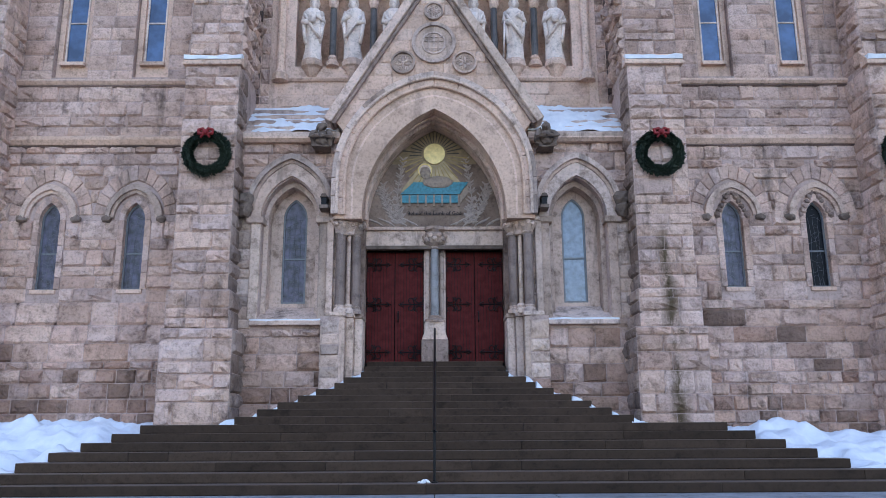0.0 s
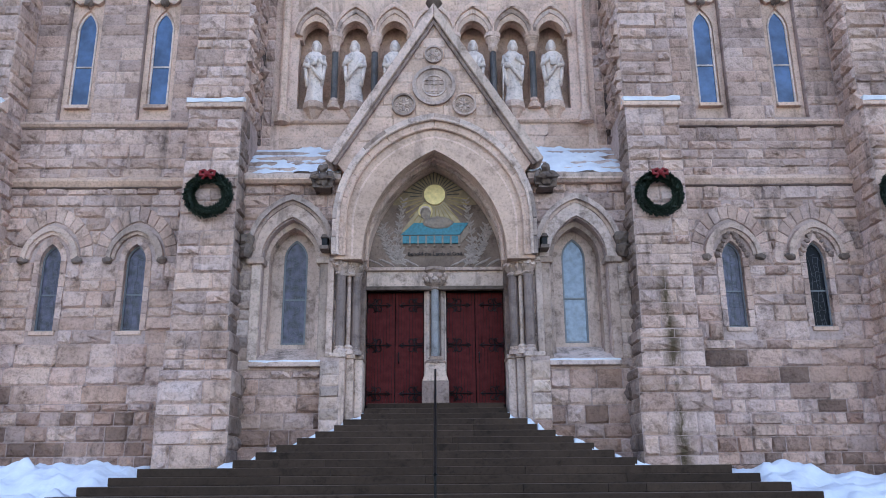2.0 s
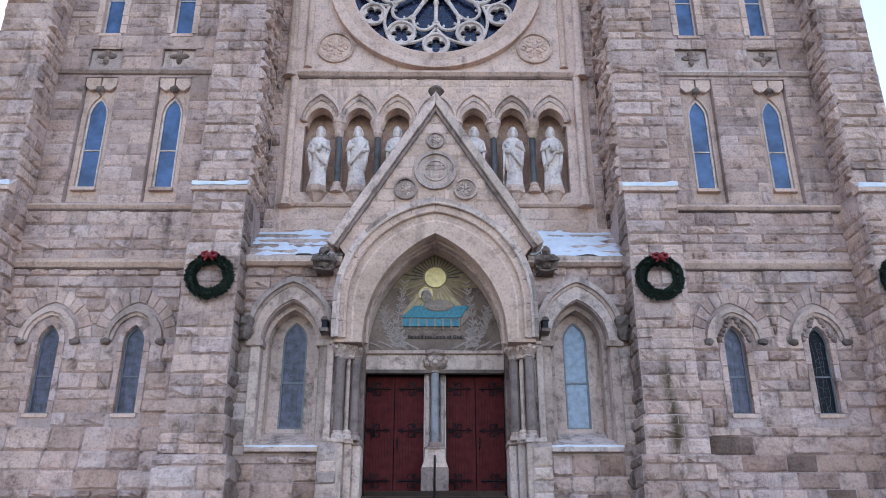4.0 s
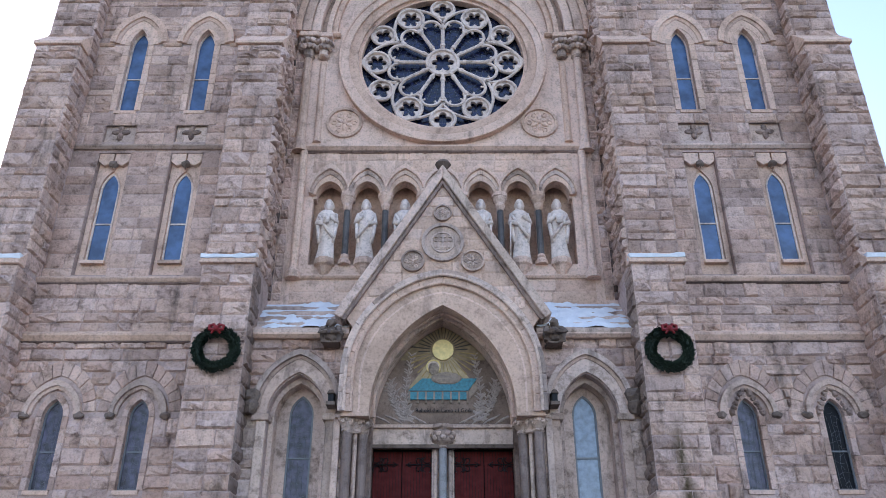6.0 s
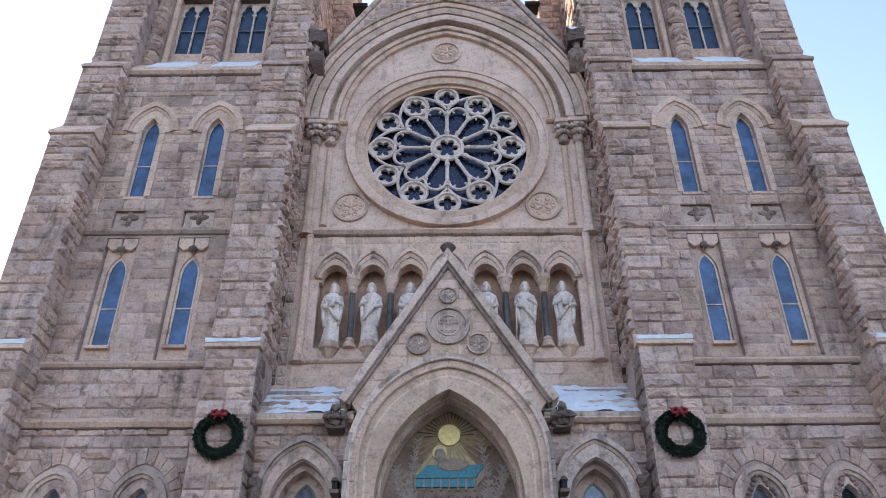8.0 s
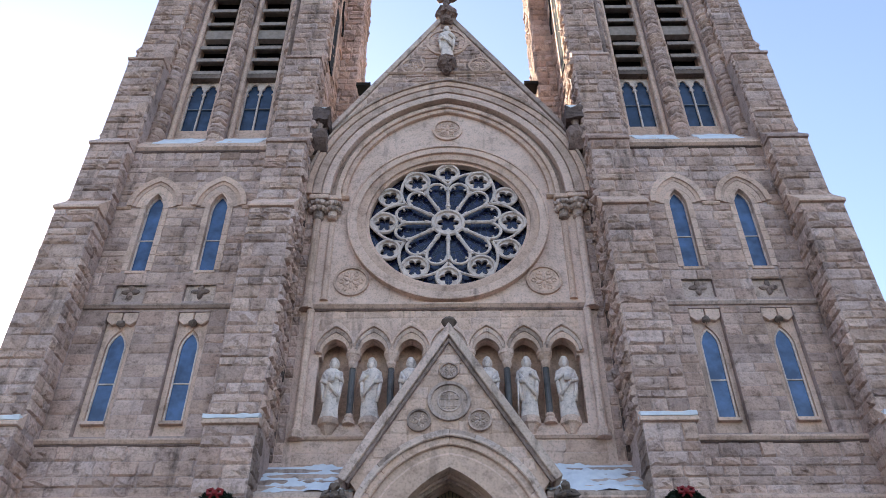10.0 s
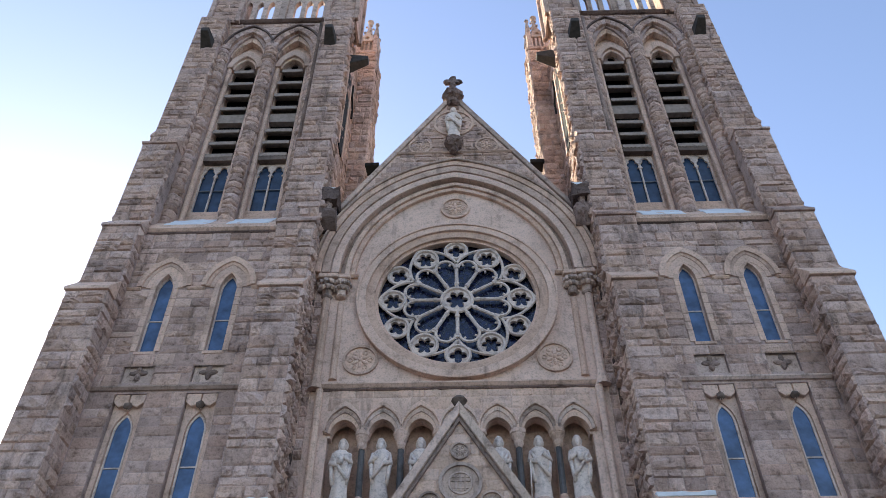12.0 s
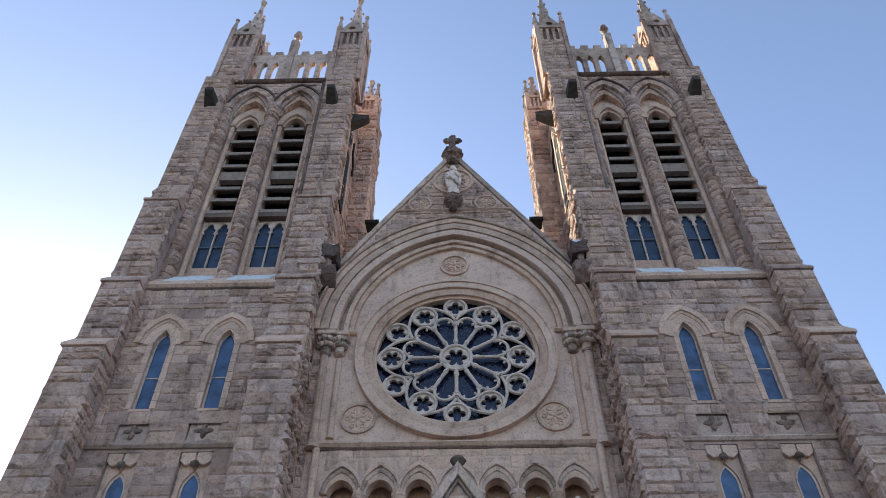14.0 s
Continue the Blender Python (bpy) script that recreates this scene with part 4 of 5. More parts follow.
def statue(x, y, z, tall, lean=0.0, arm=1, staff=False, book=False, label="white stone statue of a robed figure in a niche"):
    """A robed standing figure as one plain mesh."""
    h = tall / 2.15
    bm = bmesh.new()
    prof = [(0.29, 0), (0.30, 0.05), (0.27, 0.3), (0.255, 0.7), (0.27, 1.0), (0.30, 1.25), (0.33, 1.48), (0.31, 1.62), (0.19, 1.72), (0.11, 1.76), (0.10, 1.84)]
    rings, n = [], 26
    for r, zz in prof:
        ring = []
        for i in range(n):
            a = 2 * math.pi * i / n
            fold = 1 + (0.11 * math.sin(5 * a + zz * 2.2 + lean * 5) + 0.06 * math.sin(11 * a - zz * 3 + arm)) * (1 if zz < 1.5 else 0.25)
            ring.append(bm.verts.new((r * fold * math.cos(a) * 1.08 + 0.05 * lean * math.sin(zz * 2.5), r * fold * 0.72 * math.sin(a), zz)))
        rings.append(ring)
    for a, b in zip(rings, rings[1:]):
        for i in range(n):
            bm.faces.new((a[i], a[(i + 1) % n], b[(i + 1) % n], b[i]))
    bm.faces.new(rings[0][::-1]), bm.faces.new(rings[-1])
    bmesh.ops.create_icosphere(bm, subdivisions=3, radius=0.165, matrix=Matrix.LocRotScale((0.03 * lean, -0.02, 1.965), None, (0.95, 1, 1.12)))
    bmesh.ops.create_icosphere(bm, subdivisions=2, radius=0.12, matrix=Matrix.LocRotScale((0.03 * lean, -0.11, 1.84), None, (0.9, 0.7, 1.2)))
    hair = bmesh.ops.create_icosphere(bm, subdivisions=3, radius=0.19, matrix=Matrix.LocRotScale((0.03 * lean, 0.05, 1.93), None, (1.05, 0.9, 1.1)))
    for v in hair["verts"]:
        v.co += noise.noise_vector(v.co * 14) * 0.02
    for q in (-1, 1):
        up = 0.25 if q == arm else 0.0
        tube(bm, [(q * 0.28, 0, 1.6), (q * 0.37, -0.08, 1.25), (q * 0.12, -0.28, 1.18 + up)], 0.095, 8)
        tube(bm, [(q * 0.34, -0.06, 1.25), (q * 0.30, -0.1, 0.85), (q * 0.24, -0.06, 0.55)], 0.08, 7)
    tube(bm, [(-0.3 * arm, -0.2, 1.45), (0.0, -0.27, 1.0), (0.28 * arm, -0.2, 0.7)], 0.06, 7)
    if staff:
        tube(bm, [(-0.42, -0.2, 0.0), (-0.36, -0.22, 1.25)], 0.03, 6)
    if book:
        box(bm, -0.12, 0.12, -0.36, -0.28, 1.15, 1.45)
    bm.transform(pose(x, y, z) @ Matrix.Diagonal((h * 0.84, h * 0.9, h, 1)))
    ob = part("statue", bm, WHITE_STONE, None, label)
    for f in ob.data.polygons:
        f.use_smooth = True
    return tagged(ob, category="statue", group="statues in the arcade")


LOOKS = [(0.6, 1, False, True, "with a book"), (-0.7, -1, False, False, "with a long beard"), (0.3, 1, False, False, "with folded arms"),
         None, (-0.3, -1, False, True, "holding a tablet"), (0.5, 1, True, False, "leaning on a sword"), (-0.6, -1, False, True, "holding a small object")]
for x, lk in zip(niches, LOOKS):
    part("pedestal", turned(x, MID + 0.02, [(0.12, 11.45), (0.26, 11.72), (0.34, 11.78), (0.34, 11.9), (0.3, 12.0)], 8, math.pi / 8), DRESSED, front)
    if lk:
        statue(x, MID + 0.02, 12.0, 2.17, *lk[:4], "white stone statue of a robed figure " + lk[4])

# shafts at the sides of the arcade and of the rose
for q in (-1, 1):
    part("corner_shaft", turned(q * 4.62, MID - 0.1, [(0.24, 11.3), (0.24, 11.5), (0.15, 11.62), (0.13, 11.7), (0.13, 15.95)], 10), DRESSED, front)
    part("corner_shaft", turned(q * 4.78, MID - 0.1, [(0.26, 15.95), (0.24, 16.15), (0.17, 16.4), (0.15, 16.5), (0.14, 19.9)], 10), DRESSED, front)
    part("inner_shaft", turned(q * 4.25, MID + 0.0, [(0.15, 16.4), (0.12, 16.6), (0.12, 19.8)], 10), DRESSED, front)
    for x, w in ((4.78, 0.36), (4.25, 0.3)):
        cap = turned(q * x, MID - 0.08, [(0.14, 19.95), (0.2, 20.02), (0.16, 20.1), (w - 0.12, 20.4), (w - 0.08, 20.6), (w - 0.02, 20.72)], 10)
        for row, zz in ((0, 20.35), (1, 20.58)):   # two rows of curled leaves
            for j in range(6):
                th = math.pi + (j + 0.5 * row) * math.pi / 5.5
                bmesh.ops.create_icosphere(cap, subdivisions=1, radius=0.11, matrix=Matrix.LocRotScale((q * x + (w - 0.08 + 0.05 * row) * math.cos(th), MID - 0.08 + (w - 0.08 + 0.05 * row) * math.sin(th), zz), None, (1, 1, 1.15)))
        part("capital", roughened(cap, 0.04, 12), DRESSED_LOW, front)
        part("abacus", boxed(q * x - w, q * x + w, MID - 0.08 - w, MID + 0.02, 20.74, 20.94), DRESSED, front, bevel=0.04)
    string_course(front, *sorted((q * 3.7, q * 5.4)), 21.05, MID, 0.18, 0.2)

# big arch over the rose: stepped mouldings, groove shade painted by darker stone
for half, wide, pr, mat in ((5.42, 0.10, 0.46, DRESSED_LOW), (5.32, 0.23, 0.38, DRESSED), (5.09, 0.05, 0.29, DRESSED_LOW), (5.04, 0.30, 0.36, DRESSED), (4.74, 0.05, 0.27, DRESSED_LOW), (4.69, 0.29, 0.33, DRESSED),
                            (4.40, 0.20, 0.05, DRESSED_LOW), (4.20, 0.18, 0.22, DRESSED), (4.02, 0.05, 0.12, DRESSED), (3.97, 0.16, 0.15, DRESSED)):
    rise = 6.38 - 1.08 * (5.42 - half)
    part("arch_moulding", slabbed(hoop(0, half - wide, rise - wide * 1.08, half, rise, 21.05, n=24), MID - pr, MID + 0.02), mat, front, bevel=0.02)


def carved_round(parent, x, z, y, r, mat, sign="leaf"):
    """A carved round medallion with a raised rim."""
    ring = slabbed(ngon(x, z, r, 28), y - 0.09, y + 0.02, [ngon(x, z, r * 0.84, 28)])
    part("medallion_rim", ring, mat, parent, bevel=0.012)
    part("medallion_disc", slabbed(ngon(x, z, r * 0.86, 28), y - 0.02, y + 0.02), mat, parent)
    bm = bmesh.new()
    if sign == "letters":
        for k in (-1, 0, 1):
            box(bm, x + k * 0.2 * r - 0.05 * r, x + k * 0.2 * r + 0.05 * r, y - 0.06, y, z - 0.4 * r, z + 0.4 * r)
        for k in (-0.25, 0.1, 0.3):
            box(bm, x - 0.42 * r, x + 0.42 * r, y - 0.05, y - 0.001, z + k * r - 0.04 * r, z + k * r + 0.04 * r)
        slab(bm, ngon(x, z, r * 0.56, 24), y - 0.06, y, [ngon(x, z, r * 0.48, 24)])
    else:
        for k in range(6):
            a = k * 2 * math.pi / 6 + math.pi / 2
            bmesh.ops.create_icosphere(bm, subdivisions=2, radius=r * 0.2, matrix=Matrix.LocRotScale((x + 0.30 * r * math.cos(a), y - 0.03, z + 0.30 * r * math.sin(a)), Euler((0, -a, 0)), (1.2, 0.4, 0.55)))
            a += math.pi / 6
            tube(bm, [(x + r * (0.56 + 0.13 * math.cos(t)) * math.cos(a + 0.22 * math.sin(t)), y - 0.03, z + r * (0.56 + 0.13 * math.cos(t)) * math.sin(a + 0.22 * math.sin(t))) for t in np.linspace(0, 5.5, 9)], 0.045 * r, 5)
        bmesh.ops.create_icosphere(bm, subdivisions=2, radius=r * 0.14, matrix=Matrix.Translation((x, y - 0.03, z)))
    part("medallion_carving", bm, mat, parent)


for x, z, r in ((-3.36, 17.2, 0.62), (3.3, 17.2, 0.62), (0, 24.72, 0.6), (-1.5, 28.75, 0.53), (1.45, 28.75, 0.53)):
    carved_round(front, x, z, MID, r, DRESSED)
string_course(front, -2.7, 2.7, 28.3, MID, 0.14, 0.12)

# ---- rose window ----
rose = tagged(new("rose_window"), "round rose window with pale stone tracery and dark blue glass", "rose window", kind="structure")
for r0, r1, pr in ((3.34, 3.64, 0.2), (3.02, 3.36, 0.1), (2.9, 3.06, -0.02)):
    part("ring_moulding", slabbed(ngon(*ROSE, r1, 64), MID - pr, MID + 0.3, [ngon(*ROSE, r0, 64)]), DRESSED, rose, bevel=0.02)
part("ring_moulding", slabbed(ngon(*ROSE, 3.68, 64), MID - 0.25, MID + 0.02, [ngon(*ROSE, 3.6, 64)]), DRESSED, rose, bevel=0.02)
part("pane", slabbed(ngon(*ROSE, 2.98, 64), MID + 0.33, MID + 0.345), GLASS_ROSE, rose)


def ring_tube(name, x, z, r, thick, y, n=20):
    part(name, tube(bmesh.new(), [(px, y, pz) for px, pz in ngon(x, z, r, n)], thick, 6, True), TRACERY, rose)


def foil(name, x, z, r, lobes, turn, y, mat, bore=0.40):
    """A pierced disc with rounded lobes."""
    pts, n = [], lobes * 10
    for i in range(n):
        a = 2 * math.pi * i / n
        rr = r * (bore + 0.36 * abs(math.cos(lobes * a / 2)) ** 0.75)
        pts.append((x + rr * math.cos(a + turn), z + rr * math.sin(a + turn)))
    part(name, slabbed(ngon(x, z, r, 30), y, y + 0.14, [pts]), mat, rose, bevel=0.012)


YT = MID + 0.13
ring_tube("hub_ring", *ROSE, 0.56, 0.075, YT, 28)
foil("hub_foil", *ROSE, 0.52, 6, 0.0, YT, TRACERY, 0.42)
for k in range(12):
    a = k * math.pi / 6 + math.pi / 2
    ca, sa = math.cos(a), math.sin(a)
    P = lambda r, o=0.0: (ROSE[0] + r * ca - o * sa, YT, ROSE[1] + r * sa + o * ca)
    part("spoke", tube(bmesh.new(), [P(0.6), P(1.75)], 0.072, 8), TRACERY, rose)
    bulb = bmesh.new()
    tube(bulb, [P(0.72), P(0.84)], 0.095, 8)
    tube(bulb, [P(1.55), P(1.66)], 0.095, 8)
    part("spoke_collar", bulb, TRACERY, rose)
    big = k % 2 == 1
    rc, rr = (2.36, 0.46) if big else (2.5, 0.42)
    c = (ROSE[0] + rc * ca, ROSE[1] + rc * sa)
    ring_tube("foil_ring", *c, rr, 0.065, YT, 22)
    foil("foil_disc", *c, rr - 0.02, 6 if big else 4, a, YT + 0.02, TRACERY, 0.43)
    if big:   # pointed arch round each pair of lights
        for q in (-1, 1):
            pts = []
            for i in range(11):
                f = i / 10
                off = 0.92 * (1 - f ** 2.4) * 1.0
                pts.append(P(1.55 + 1.38 * f, q * off))
            part("pair_arch", tube(bmesh.new(), pts, 0.06, 6), TRACERY, rose)
    # trefoil head of each light
    h = a + math.pi / 12
    hc = (ROSE[0] + 1.62 * math.cos(h), ROSE[1] + 1.62 * math.sin(h))
    head = [(hc[0] + 0.36 * math.cos(h + t), YT, hc[1] + 0.36 * math.sin(h + t)) for t in np.linspace(-1.75, 1.75, 13)]
    part("light_head", tube(bmesh.new(), head, 0.06, 6), TRACERY, rose)
    for q in (-1, 1):
        t = q * 0.95
        part("cusp", tube(bmesh.new(), [(hc[0] + 0.36 * math.cos(h + t), YT + 0.03, hc[1] + 0.36 * math.sin(h + t)), (hc[0] + 0.2 * math.cos(h + t * 1.1), YT + 0.03, hc[1] + 0.2 * math.sin(h + t * 1.1))], 0.045, 5), TRACERY, rose)
leads = bmesh.new()
for k in range(36):
    a = k * math.pi / 18
    tube(leads, [(ROSE[0] + 0.6 * math.cos(a), MID + 0.31, ROSE[1] + 0.6 * math.sin(a)), (ROSE[0] + 2.9 * math.cos(a), MID + 0.31, ROSE[1] + 2.9 * math.sin(a))], 0.004, 4)
for r in np.arange(0.8, 2.9, 0.22):
    tube(leads, [(x, MID + 0.31, z) for x, z in ngon(*ROSE, r, 40)], 0.004, 4, True)
part("leading", leads, LEAD, rose, kind="stuff")

# ---- gable coping, cross and figure at the top ----
cop = tagged(new("gable_coping"), "projecting stone coping along the gable", "coping", kind="structure")
for q in (-1, 1):
    part("coping", slabbed([(q * 0.0, 32.3), (q * 5.3, 23.75), (q * 5.3, 24.1), (0, 32.78)], MID - 0.1, MID + 1.4), DRESSED_LOW, cop, bevel=0.03)
    gx = q * 5.06
    block = thing("gable_block", "dark weathered carved stone block at the gable foot", "carving", "gable blocks")
    # the black slab at the back paints the shaded hollow between the blocks
    for name, z0, z1, half, y0, mat in (("corbel", 23.15, 23.95, 0.36, MID - 0.95, ROCK_SOOT_SHADE), ("upper_block", 24.5, 25.2, 0.36, MID - 0.9, ROCK_SOOT_SHADE), ("back_slab", 23.95, 24.5, 0.3, MID - 0.35, DARK)):
        kn = boxed(gx - half, gx + half, y0, MID + 0.05, z0, z1)
        bmesh.ops.subdivide_edges(kn, edges=kn.edges, cuts=3, use_grid_fill=True)
        if name == "corbel":
            for v in kn.verts:
                f = max(0.0, (z1 - v.co.z) / (z1 - z0))
                v.co.y += 0.5 * f * f * (1 if v.co.y < MID - 0.3 else 0)
        part(name, roughened(kn, 0.12, 4), mat, block)
    part("stub_column", turned(gx, MID - 0.62, [(0.2, 23.9), (0.13, 24.0), (0.13, 24.42), (0.2, 24.55)], 8), ROCK_DARK, block)
    cap = boxed(gx - 0.3, gx + 0.3, MID - 0.8, MID - 0.05, 25.17, 25.3)
    bmesh.ops.subdivide_edges(cap, edges=cap.edges, cuts=3, use_grid_fill=True)
    tagged(part("snow_patch", roughened(cap, 0.05, 5), SNOW, None, "small cap of snow on a carved gable block"), category="snow")
cross = thing("gable_cross", "weathered stone cross on the gable top", "cross")
kn = turned(0, MID - 0.1, [(0.2, 31.75), (0.3, 31.95), (0.26, 32.05), (0.46, 32.25), (0.5, 32.45), (0.34, 32.55), (0.3, 32.7), (0.16, 32.85)], 12)
bmesh.ops.subdivide_edges(kn, edges=kn.edges, cuts=1, use_grid_fill=True)
part("cross_base", roughened(kn, 0.13, 6), ROCK_SOOT_SHADE, cross)
part("cross_stem", turned(0, MID, [(0.2, 32.75), (0.24, 32.95), (0.11, 33.1), (0.11, 33.45)], 8), ROCK_SOOT_SHADE, cross)
for x, z in ((0.29, 33.72), (-0.29, 33.72), (0, 34.0), (0, 33.45)):
    bm = bmesh.new()
    bmesh.ops.create_icosphere(bm, subdivisions=2, radius=0.18, matrix=Matrix.LocRotScale((x, MID, z), None, (1, 0.7, 1)))
    part("cross_lobe", roughened(bm, 0.05, 8), ROCK_SOOT_SHADE, cross)
part("cross_arm", boxed(-0.3, 0.3, MID - 0.11, MID + 0.11, 33.61, 33.83), ROCK_SOOT_SHADE, cross)
part("cross_post", boxed(-0.12, 0.12, MID - 0.1, MID + 0.1, 33.3, 34.0), ROCK_SOOT_SHADE, cross)
part("medallion_rim", slabbed(ngon(0, 30.4, 0.95, 32), MID - 0.1, MID + 0.02, [ngon(0, 30.4, 0.82, 32)]), DRESSED, front)
for k in range(14):
    a = k * math.pi / 7
    part("medallion_petal", slabbed(ngon(0.68 * math.cos(a), 30.4 + 0.68 * math.sin(a), 0.13, 10), MID - 0.05, MID + 0.02), DRESSED, front)
cor = turned(0, MID - 0.25, [(0.05, 28.05), (0.16, 28.12), (0.19, 28.24), (0.13, 28.32), (0.24, 28.4), (0.38, 28.55), (0.42, 28.68), (0.36, 28.75), (0.4, 28.8), (0.34, 28.88)], 14)
bmesh.ops.subdivide_edges(cor, edges=cor.edges, cuts=1, use_grid_fill=True)
part("corbel", roughened(cor, 0.1, 8), ROCK_SOOT_SHADE, front)
statue(0, MID - 0.25, 28.88, 2.35, 0.0, 1, False, False, "white stone statue of a robed figure under the gable cross")

# roof of the nave behind the gable
nave = tagged(new("nave_roof"), "plain grey slate roof behind the gable", "roof", kind="structure")
for q in (-1, 1):
    part("roof_slope", slabbed([(0, 31.6), (q * 5.3, 23.0), (q * 5.3, 22.6), (0, 31.2)], MID + 1.3, MID + 30), ROOF, nave)
part("nave_wall", boxed(-5.4, 5.4, MID + 29, MID + 30, -0.3, 23.0), ROCK, nave)

# ---- porch between the buttresses ----
PORCH, PORTAL = 21.0, 20.5
porch = tagged(new("wall_porch"), "limestone porch wall with a pointed niche on each side", "wall", kind="structure")
for q in (-1, 1):
    cx = q * 3.93
    x0, x1 = sorted((q * 2.5, q * 5.35))
    part("wall_core", slabbed([(x0, -0.3), (x1, -0.3), (x1, 9.1), (x0, 9.1)], PORCH, PORCH + 0.5, [lancet(cx, 1.57, 3.95, 6.72, 7.9)]), MORTAR, porch)
    part("niche_back", slabbed([(x0, 3.0), (x1, 3.0), (x1, 9.1), (x0, 9.1)], PORCH + 0.75, PORCH + 1.0, [lancet(cx, 0.67, 4.5, 6.93, 7.5)]), DRESSED_LOW, porch)
    part("wall_inner", slabbed([(x0, 3.0), (x1, 3.0), (x1, 9.1), (x0, 9.1)], PORCH + 0.502, PORCH + 0.748, [lancet(cx, 1.57, 3.95, 6.72, 7.9)]), DRESSED_LOW, porch)
    masonry(porch, x0, x1, 0.8, 3.7, PORCH, seed=120 + q, mat=ROCK_BASE, other=ROCK, fade=(0.5, 4.5), tall=(0.35, 0.5), long=(0.5, 1.1), gap=0.02, depth=0.07)
    masonry(porch, x0, x1, 3.7, 6.9, PORCH, [lancet(cx, 1.9, 3.6, 7.2, 8.1)], seed=122 + q, depth=0.03, mat=DRESSED_LOW)
    masonry(porch, x0, x1, 6.9, 8.95, PORCH, [lancet(cx, 2.3, 6.0, 6.9, 8.5)], seed=124 + q, depth=0.05)
    hood("hood_mould", cx, 1.2, 6.95, 8.55, PORCH, 0.13, 0.24, porch, DRESSED_LOW, False)
    part("niche_arch", slabbed(hoop(cx, 0.8, 1.18, 1.06, 1.56, 6.75), PORCH - 0.1, PORCH + 0.3), DRESSED_LOW, porch)
    part("niche_arch", slabbed(hoop(cx, 0.66, 0.98, 0.84, 1.3, 6.75, 4.0), PORCH + 0.3, PORCH + 0.74), DRESSED_LOW, porch)
    for e in (-1, 1):
        part("niche_jamb", boxed(cx + e * 0.93 - 0.13, cx + e * 0.93 + 0.13, PORCH - 0.08, PORCH + 0.1, 3.95, 6.6), DRESSED_LOW, porch, bevel=0.03)
        part("impost", boxed(cx + e * 0.95 - 0.24, cx + e * 0.95 + 0.24, PORCH - 0.16, PORCH + 0.3, 6.58, 6.76), DRESSED_LOW, porch, bevel=0.03)
        kx = cx + e * 1.2
        if e == q:   # carved head with a snow cap
            lump = turned(kx, PORCH - 0.2, [(0.1, 6.74), (0.17, 6.84), (0.2, 7.0), (0.16, 7.08), (0.21, 7.16), (0.23, 7.28), (0.2, 7.36)], 12)
            tagged(part("carved_corbel", roughened(lump, 0.06, 9), GREY_STONE, None, "weathered carved stone head at the end of a hood mould"), category="carving", group="porch corbels")
        else:        # black lantern on a small bracket
            lamp = thing("porch_lantern", "small black box lantern fixed beside the portal arch", "lantern", "porch lanterns")
            lx = q * 2.97
            part("housing", boxed(lx - 0.075, lx + 0.075, PORTAL + 0.02, PORTAL + 0.52, 6.98, 7.2), IRON, lamp, bevel=0.015)
            part("hood", slabbed([(lx - 0.11, 7.2), (lx + 0.11, 7.2), (lx + 0.05, 7.3), (lx - 0.05, 7.3)], PORTAL - 0.02, PORTAL + 0.52), GREY_STONE, lamp, bevel=0.015)
            part("bracket", boxed(lx - 0.12, lx + 0.12, PORTAL - 0.04, PORTAL + 0.52, 6.88, 6.98), GREY_STONE, lamp, bevel=0.01)
    sill = bmesh.new()
    prof = [(PORCH - 0.2, 3.78), (PORCH - 0.2, 3.9), (PORCH + 0.75, 4.4), (PORCH + 0.75, 3.78)]
    e = [[sill.verts.new((xx, yy, zz)) for yy, zz in prof] for xx in (cx - 0.98, cx + 0.98)]
    for i in range(4):
        sill.faces.new((e[0][i], e[0][(i + 1) % 4], e[1][(i + 1) % 4], e[1][i]))
    sill.faces.new(e[0]), sill.faces.new(e[1])
    part("niche_sill", sill, DRESSED_LOW, porch, bevel=0.02)
    snow = boxed(cx - 0.96, cx + 0.96, PORCH - 0.19, PORCH + 0.02, 3.9, 3.95)
    bmesh.ops.subdivide_edges(snow, edges=snow.edges, cuts=7, use_grid_fill=True)
    tagged(part("snow_patch", roughened(snow, 0.025, 5), SNOW, None, "thin line of snow on a niche sill"), category="snow")
    lancet_window("window_%d" % (17 if q < 0 else 18), cx, 0.67, 4.5, 6.93, 7.5, PORCH + 0.82,
                  GLASS_LOW if q < 0 else GLASS_PALE, "pointed porch window with grey leaded glass" if q < 0 else "pointed porch window with pale blue glass", leads=11 if q < 0 else 0, sill=False)
    # lean-to roof of overlapping stone courses, with snow
    e0, e1 = sorted((q * 2.6, q * 5.4))
    for k in range(5):
        f0, f1 = k / 5, (k + 1) / 5
        ya, yb = PORCH - 0.25 + (MID - PORCH + 0.25) * f0, PORCH - 0.25 + (MID - PORCH + 0.25) * f1
        za, zb = 9.0 + 1.4 * f0, 9.0 + 1.4 * f1
        bm = bmesh.new()
        prof = [(ya - 0.04, za), (ya - 0.04, za + 0.12), (yb + 0.02, zb + 0.06), (yb + 0.02, za)]
        e = [[bm.verts.new((xx, yy, zz)) for yy, zz in prof] for xx in (e0, e1)]
        for i in range(4):
            bm.faces.new((e[0][i], e[0][(i + 1) % 4], e[1][(i + 1) % 4], e[1][i]))
        bm.faces.new(e[0]), bm.faces.new(e[1])
        part("roof_course", bm, DRESSED_LOW, porch, bevel=0.015)
    string_course(porch, e0, e1, 8.98, PORCH - 0.1, 0.2, 0.2)
    bm = bmesh.new()
    nx, ny = 60, 30
    g = {}
